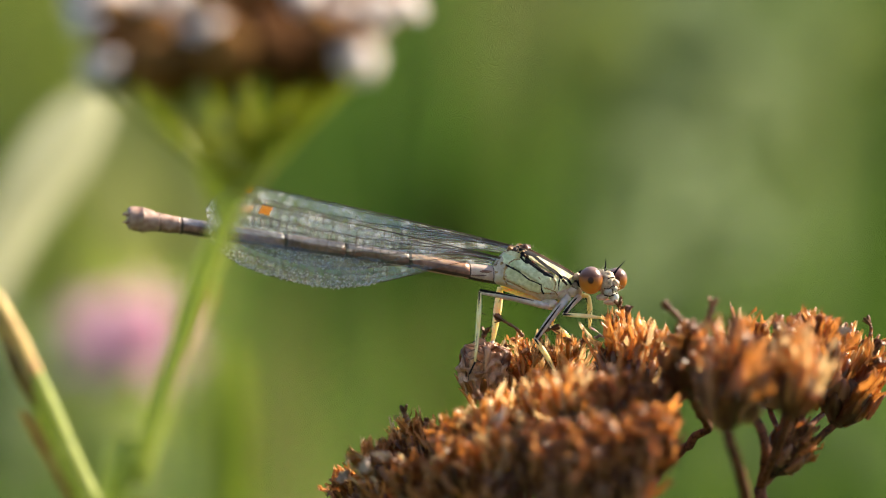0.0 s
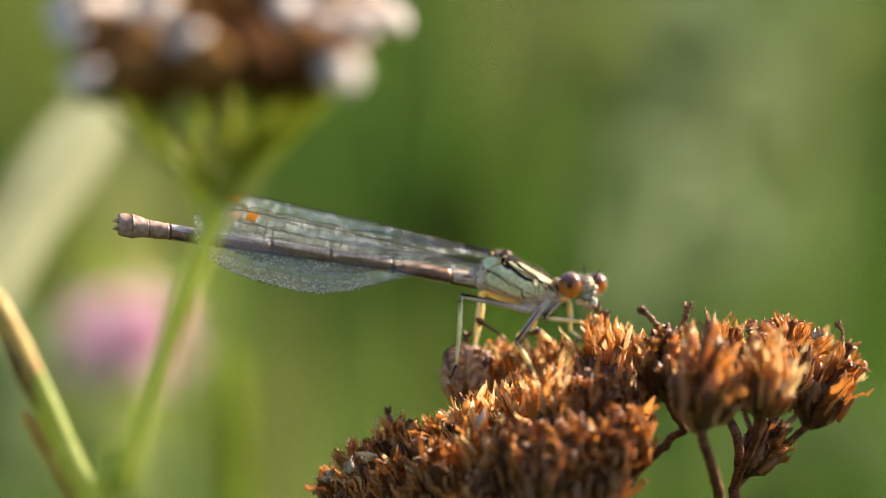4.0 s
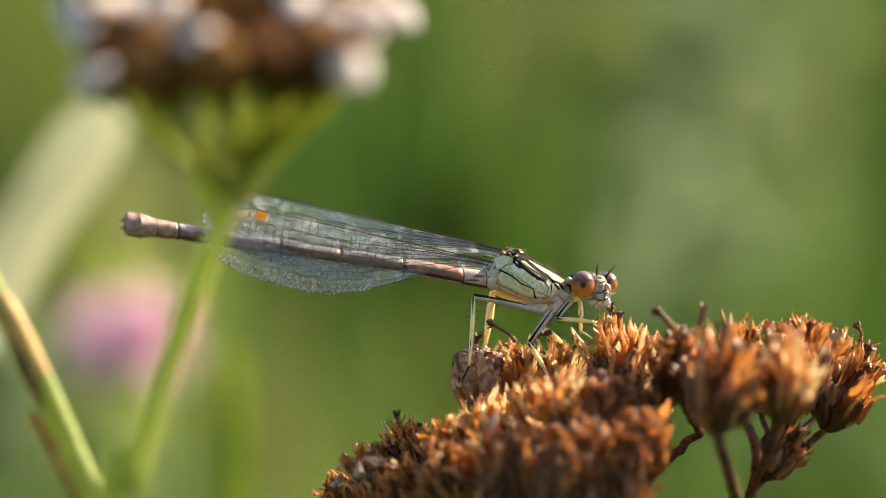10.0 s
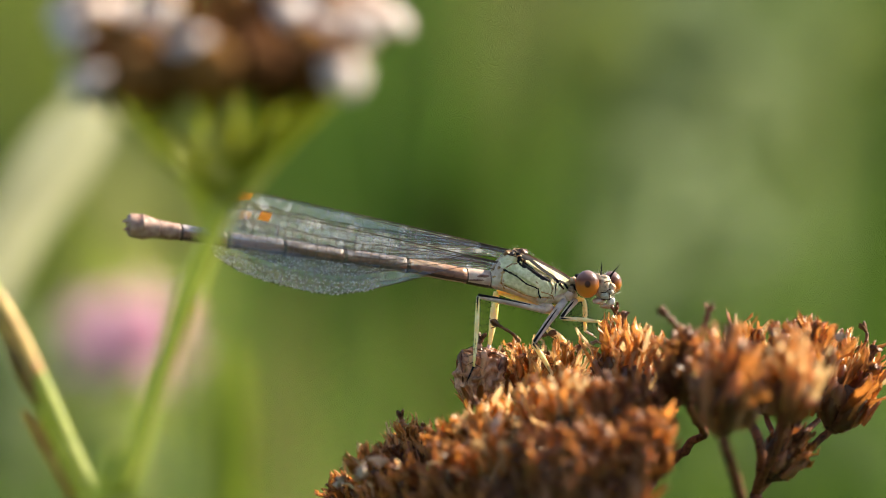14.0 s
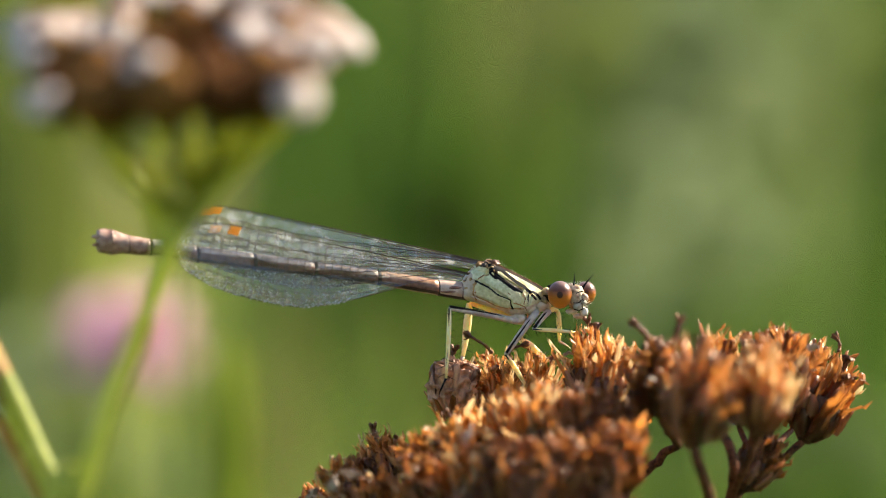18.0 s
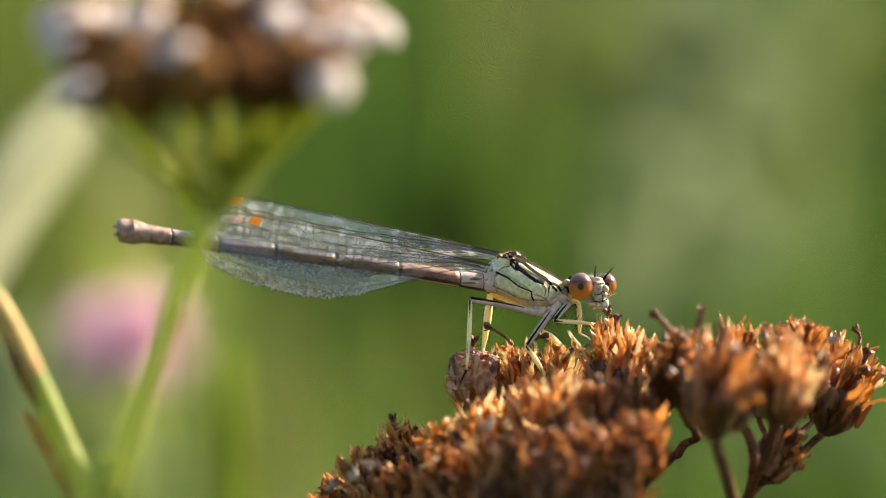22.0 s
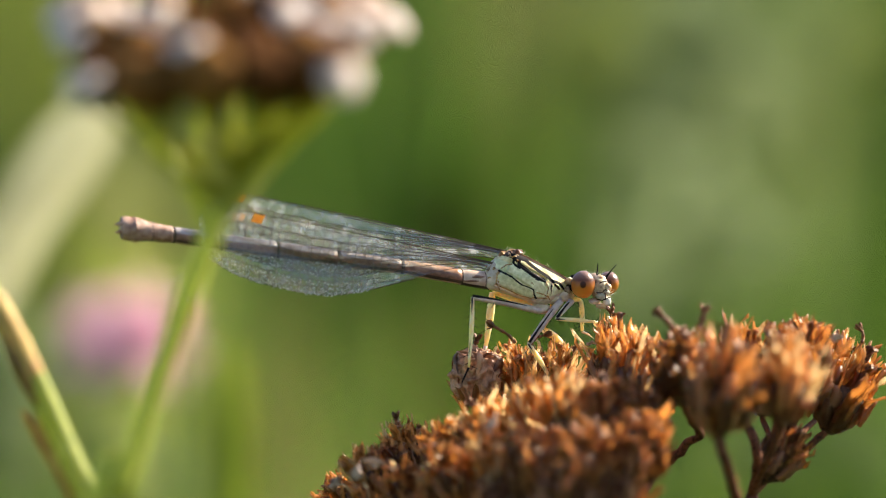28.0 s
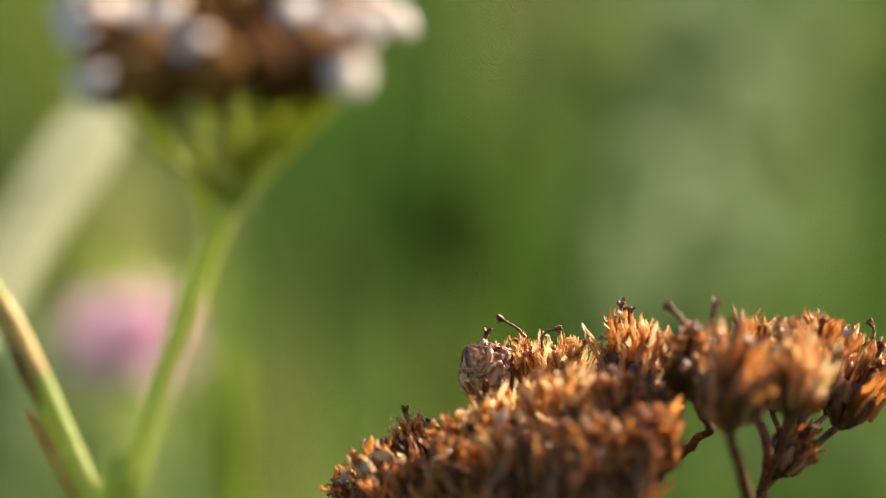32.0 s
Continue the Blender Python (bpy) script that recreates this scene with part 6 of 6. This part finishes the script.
DAMSEL_ROWS = [
    (0, 6.69, -0.03, -0.78, 0.63, 14.52), (0.5, 6.11, 0.37, -0.91, 0.56, 12.78), (1, 6.2, -0.08, -0.91, 0.45, 13.85), (1.5, 5.87, 1.18, -1.44, 0.42, 14.07),
    (2, 6.55, 1.07, -1.24, 0.41, 16.51), (2.5, 6.52, 2.49, -0.98, 0.72, 13.54), (3, 6.19, 10.3, -0.9, 0.59, 13.52), (3.5, 5.68, 9.95, -1.08, 0.71, 13.28),
    (5.5, 5.35, 3.02, -1.27, 0.36, 12.65), (6, 5.39, 2.98, -1.24, 0.33, 13.92), (6.5, 5.65, 3, -1.21, 0.34, 15.64), (7, 6.27, 2.08, -0.96, 0.45, 14.06),
    (7.5, 5.72, 1.64, -1.13, 0.36, 13.01), (8, 5.86, 1.34, -1.13, 0.35, 13.04), (8.5, 5.94, 2.01, -1.13, 0.35, 12.19), (9, 6.06, 1.58, -1.13, 0.37, 13.55),
    (9.5, 6.4, 1.08, -1.04, 0.56, 15.79), (10, 6.17, 1.77, -1.11, 0.5, 16.43), (10.5, 6.59, 1.42, -0.92, 0.63, 16.75), (11, 6.09, 1.39, -1.17, 0.4, 15.61),
    (11.5, 5.89, 2.26, -1.47, 0.29, 18.73), (12, 7.11, 1.1, -0.9, 0.45, 17.86), (12.5, 6.98, 1.21, -0.96, 0.43, 16.3), (13, 6.86, 1.1, -0.96, 0.45, 17.85),
    (13.5, 6.67, 1.06, -1.02, 0.25, 16.33), (14, 6.44, 0.51, -1.08, 0.24, 16.83), (14.5, 5.79, -0.68, -1.25, 0.19, 16.42), (16.5, 5.39, 0.66, -1.52, -0.03, 15.81),
    (17, 5.08, 0.34, -1.65, -0.16, 15.79), (17.5, 5.01, -0.04, -1.7, -0.13, 16.18), (18, 4.49, 0.34, -1.86, -0.31, 15.37), (18.5, 5, 1.08, -1.71, -0.3, 16.77),
    (19, 5.3, 0.92, -1.55, -0.36, 15.62), (19.5, 5.82, 1.64, -1.4, -0.16, 16.2), (20, 5.9, 0.38, -1.36, -0.16, 15.33), (20.5, 5.54, -0.72, -1.44, -0.1, 16.16),
    (21, 5.5, -0.7, -1.44, -0.13, 14.41), (21.5, 5.83, -0.14, -1.32, -0.1, 15.34), (22, 5.96, 0.22, -1.26, -0.09, 15.41), (22.5, 6.31, 0.38, -1.11, -0.01, 15.77),
    (23, 6.36, -0, -1.08, 0, 16), (23.5, 6.07, -0.31, -1.17, -0.08, 16.17), (24, 6.1, -0.38, -1.14, -0.11, 15.16), (24.5, 6.08, -0.33, -1.17, -0.07, 16),
    (25, 5.86, -0, -1.27, -0.14, 15.31), (25.5, 5.93, 0.24, -1.21, -0.14, 15), (27.5, 5.95, -0.06, -1.18, -0.14, 15.05), (28, 6.13, 0.18, -1.12, -0.05, 15.24),
    (28.5, 6.13, 0, -1.12, -0.14, 14.98), (29, 6.17, -0, -1.03, -0.06, 15.25), (29.5, 6.01, -0.04, -1.03, -0.19, 14.94), (30, 6.08, 0.03, -1, -0.11, 15.61),
    (30.5, 6.07, -0.41, -1.03, -0.17, 16.24), (31, 6.08, -0.05, -1.09, -0.13, 15.87), (31.1, 6.17, -0.05, -1.09, -0.06, 15.3),
]
YARROW_ROWS = [
    (0, 0.91, 0, 0.97, -0.22), (0.5, 0.2, 0, 0.94, -0.05), (1, 0.5, 0, 0.81, -0.12), (1.5, 0.34, 0, 0.57, -0.08),
    (2, 0.91, 0, 0.81, -0.22), (2.5, 0.87, 0, 0.81, -0.21), (3, 0.5, 0, 0.57, -0.12), (3.5, 0.03, 0, 0.37, -0.01),
    (5.5, -0.07, 0, 0.47, 0.02), (6, 0.24, 0, 0.6, -0.06), (6.5, 0.57, 0, 0.67, -0.14), (7, 1.18, 0, 0.87, -0.28),
    (7.5, -0.1, 0, 0.4, 0.02), (8, 0.3, 0, 0.5, -0.07), (8.5, 0.03, 0, 0.37, -0.01), (9, 0.5, 0, 0.47, -0.12),
    (9.5, 0.77, 0, 0.5, -0.18), (10, 0.5, 0, 0.47, -0.12), (10.5, 0.81, 0, 0.5, -0.19), (11, -0.07, 0, 0.2, 0.02),
    (11.5, 0.5, 0, 0.37, -0.12), (12, 1.28, 0, 0.57, -0.3), (12.5, 1.28, 0, 0.6, -0.3), (13, 1.11, 0, 0.57, -0.26),
    (13.5, 0.2, 0, 0.27, -0.05), (14, 0.1, 0, 0.17, -0.02), (14.5, -0.47, 0, -0.17, 0.11), (16.5, -1.31, 0, -0.5, 0.31),
    (17, -1.75, 0, -0.67, 0.42), (17.5, -1.92, 0, -0.71, 0.46), (18, -2.49, 0, -0.94, 0.59), (18.5, -1.44, 0, -0.5, 0.34),
    (19, -1.08, 0, -0.37, 0.26), (19.5, 0, 0, 0.03, -0), (20, -0.1, 0, -0.1, 0.02), (20.5, -0.17, 0, -0.2, 0.04),
    (21, -0.37, 0, -0.27, 0.09), (21.5, -0.17, 0, -0.1, 0.04), (22, -0.67, 0, -0.27, 0.16), (22.5, 0.03, 0, -0, -0.01),
    (23, 0, 0, -0, -0), (23.5, 0.03, 0, 0.03, -0.01), (24, -0.07, 0, -0.07, 0.02), (24.5, -0.1, 0, -0.1, 0.02),
    (25, -0.47, 0, -0.17, 0.11), (25.5, -0.57, 0, -0.2, 0.14), (27.5, -0.1, 0, -0.07, 0.02), (28, 0, 0, -0, -0),
    (28.5, 0.03, 0, -0, -0.01), (29, 0, 0, 0.03, -0), (29.5, -0.1, 0, 0.03, 0.02), (30, 0, 0, 0.03, -0),
    (30.5, 0, 0, 0.03, -0), (31, 0, 0, 0.03, -0), (31.5, 0.13, 0, 0.03, -0.03), (32, 0.34, 0, 0.17, -0.08),
]
CULM_ROWS = [
    (0, -0.34, 0, 0, -0.11), (0.5, 0.79, 0, 0, 0.25), (1, 0.98, 0, 0, 0.31), (1.5, -0.64, 0, 0, -0.2),
    (2, 1.5, 0, 0, 0.48), (2.5, 1.88, 0, 0, 0.6), (3, 1.39, 0, 0, 0.44), (3.5, -0.08, 0, 0, -0.03),
    (5.5, -0.41, 0, 0, -0.13), (6, -0.11, 0, 0, -0.04), (6.5, 0.23, 0, 0, 0.07), (7, -0.19, 0, 0, -0.06),
    (7.5, -0.34, 0, 0, -0.11), (8, 0.11, 0, 0, 0.04), (8.5, 0.64, 0, 0, 0.2), (9, 0.53, 0, 0, 0.17),
    (9.5, 0.26, 0, 0, 0.08), (10, 0.15, 0, 0, 0.05), (10.5, 0.45, 0, 0, 0.14), (11, 0.15, 0, 0, 0.05),
    (11.5, -0.45, 0, 0, -0.14), (12, -0.94, 0, 0, -0.3), (12.2, 3.95, 0, 0, 1.26), (12.4, 0.75, 0, 0, 0.24),
    (12.6, 3.19, 0, 0, 1.02), (12.8, 0.94, 0, 0, 0.3), (13, 2.18, 0, 0, 0.7), (13.2, 0.5, 0, 0, 0.16), (13.4, 1.9, 0, 0, 0.61), (13.5, 0.04, 0, 0, 0.01),
    (14, -0.19, 0, 0, -0.06), (14.5, 0.3, 0, 0, 0.1), (16.5, -1.93, 0, 0, -0.62), (17, -1.44, 0, 0, -0.46),
    (17.5, -1.25, 0, 0, -0.4), (18, -2.31, 0, 0, -0.74), (18.5, -2.42, 0, 0, -0.77), (19, -3.13, 0, 0, -1),
    (19.5, -2.19, 0, 0, -0.7), (20, -0.95, 0, 0, -0.3), (20.5, -1.18, 0, 0, -0.38), (21, -1.06, 0, 0, -0.34),
    (21.5, -0.65, 0, 0, -0.21), (22, -0.2, 0, 0, -0.06), (22.5, 0.1, 0, 0, 0.03), (23, -0.09, 0, 0, -0.03),
    (23.5, -0.46, 0, 0, -0.15), (24, -0.46, 0, 0, -0.15), (24.5, -0.01, 0, 0, -0), (25, -0.54, 0, 0, -0.17),
    (25.5, -0.8, 0, 0, -0.26), (27.5, -0.31, 0, 0, -0.1), (28, -0.24, 0, 0, -0.08), (28.5, -0.2, 0, 0, -0.06),
    (29, 0.21, 0, 0, 0.07), (29.5, 0.18, 0, 0, 0.06), (30, -0.09, 0, 0, -0.03), (30.5, -0.12, 0, 0, -0.04),
    (31, -0.01, 0, 0, -0), (31.5, -0.09, 0, 0, -0.03), (32, -0.01, 0, 0, -0),
]
STRAW_ROWS = [
    (0, -1.56, 0, 0, -0.28), (1, -1.39, 0, 0, -0.25), (2, -0.39, 0, 0, -0.07), (3, 0.17, 0, 0, 0.03),
    (6, -2.78, 0, 0, -0.5), (7, -3, 0, 0, -0.54), (8, -0.39, 0, 0, -0.07), (9, -2.22, 0, 0, -0.4),
    (10, 0.56, 0, 0, 0.1), (11, -1.39, 0, 0, -0.25), (12, -3.61, 0, 0, -0.65), (12.4, 0, 0, 0, 0),
    (13, 0.56, 0, 0, 0.1), (14, -1.11, 0, 0, -0.2), (16.5, -12.23, 0, 0, -2.2), (17, -14.46, 0, 0, -2.6),
    (18, -14.46, 0, 0, -2.6), (19, -14.46, 0, 0, -2.6), (20, -12.4, 0, 0, -2.2), (21, -9.6, 0, 0, -1.7), (21.5, -5.6, 0, 0, -1),
    (22, -2.9, 0, 0, -0.5), (23, -2.78, 0, 0, -0.5), (24, 0, 0, 0, 0), (25, -0.56, 0, 0, -0.1),
    (28, -0.56, 0, 0, -0.1), (29, 0, 0, 0, 0), (30, -0.72, 0, 0, -0.13), (31, -0.17, 0, 0, -0.03),
    (32, 0.28, 0, 0, 0.05),
]


def motions():
    walk(CLUSTER, [(t, Matrix.Translation(FOCUS) @ pose(x * MM, y * MM, z * MM, 0, r, 0)) for t, x, y, z, r in CLUSTER_ROWS])
    away = [(31.17, 34.0, 14.0, 30.0, -12, 6), (31.25, 75.0, 40.0, 62.0, -20, 0), (31.5, 190.0, 160.0, 150.0, -22, -6), (32.0, 420.0, 420.0, 300.0, -18, -10)]
    walk(DAMSELFLY, [(t, Matrix.Translation(FOCUS) @ pose(x * MM, y * MM, z * MM, 0, r, a)) for t, x, y, z, r, a in DAMSEL_ROWS + away])
    hub = YARROW.location.copy()
    walk(YARROW, [(t, Matrix.Translation(hub) @ pose(x * MM, y * MM, z * MM, 0, r, 0)) for t, x, y, z, r in YARROW_ROWS])
    foot = CULM.location.copy()
    walk(CULM, [(t, Matrix.Translation(foot) @ pose(x * MM, y * MM, z * MM, 0, r, 0)) for t, x, y, z, r in CULM_ROWS])
    root = STRAW.location.copy()
    walk(STRAW, [(t, Matrix.Translation(root) @ pose(1.1 * x * MM, y * MM, z * MM, 0, r, 0)) for t, x, y, z, r in STRAW_ROWS])


motions()
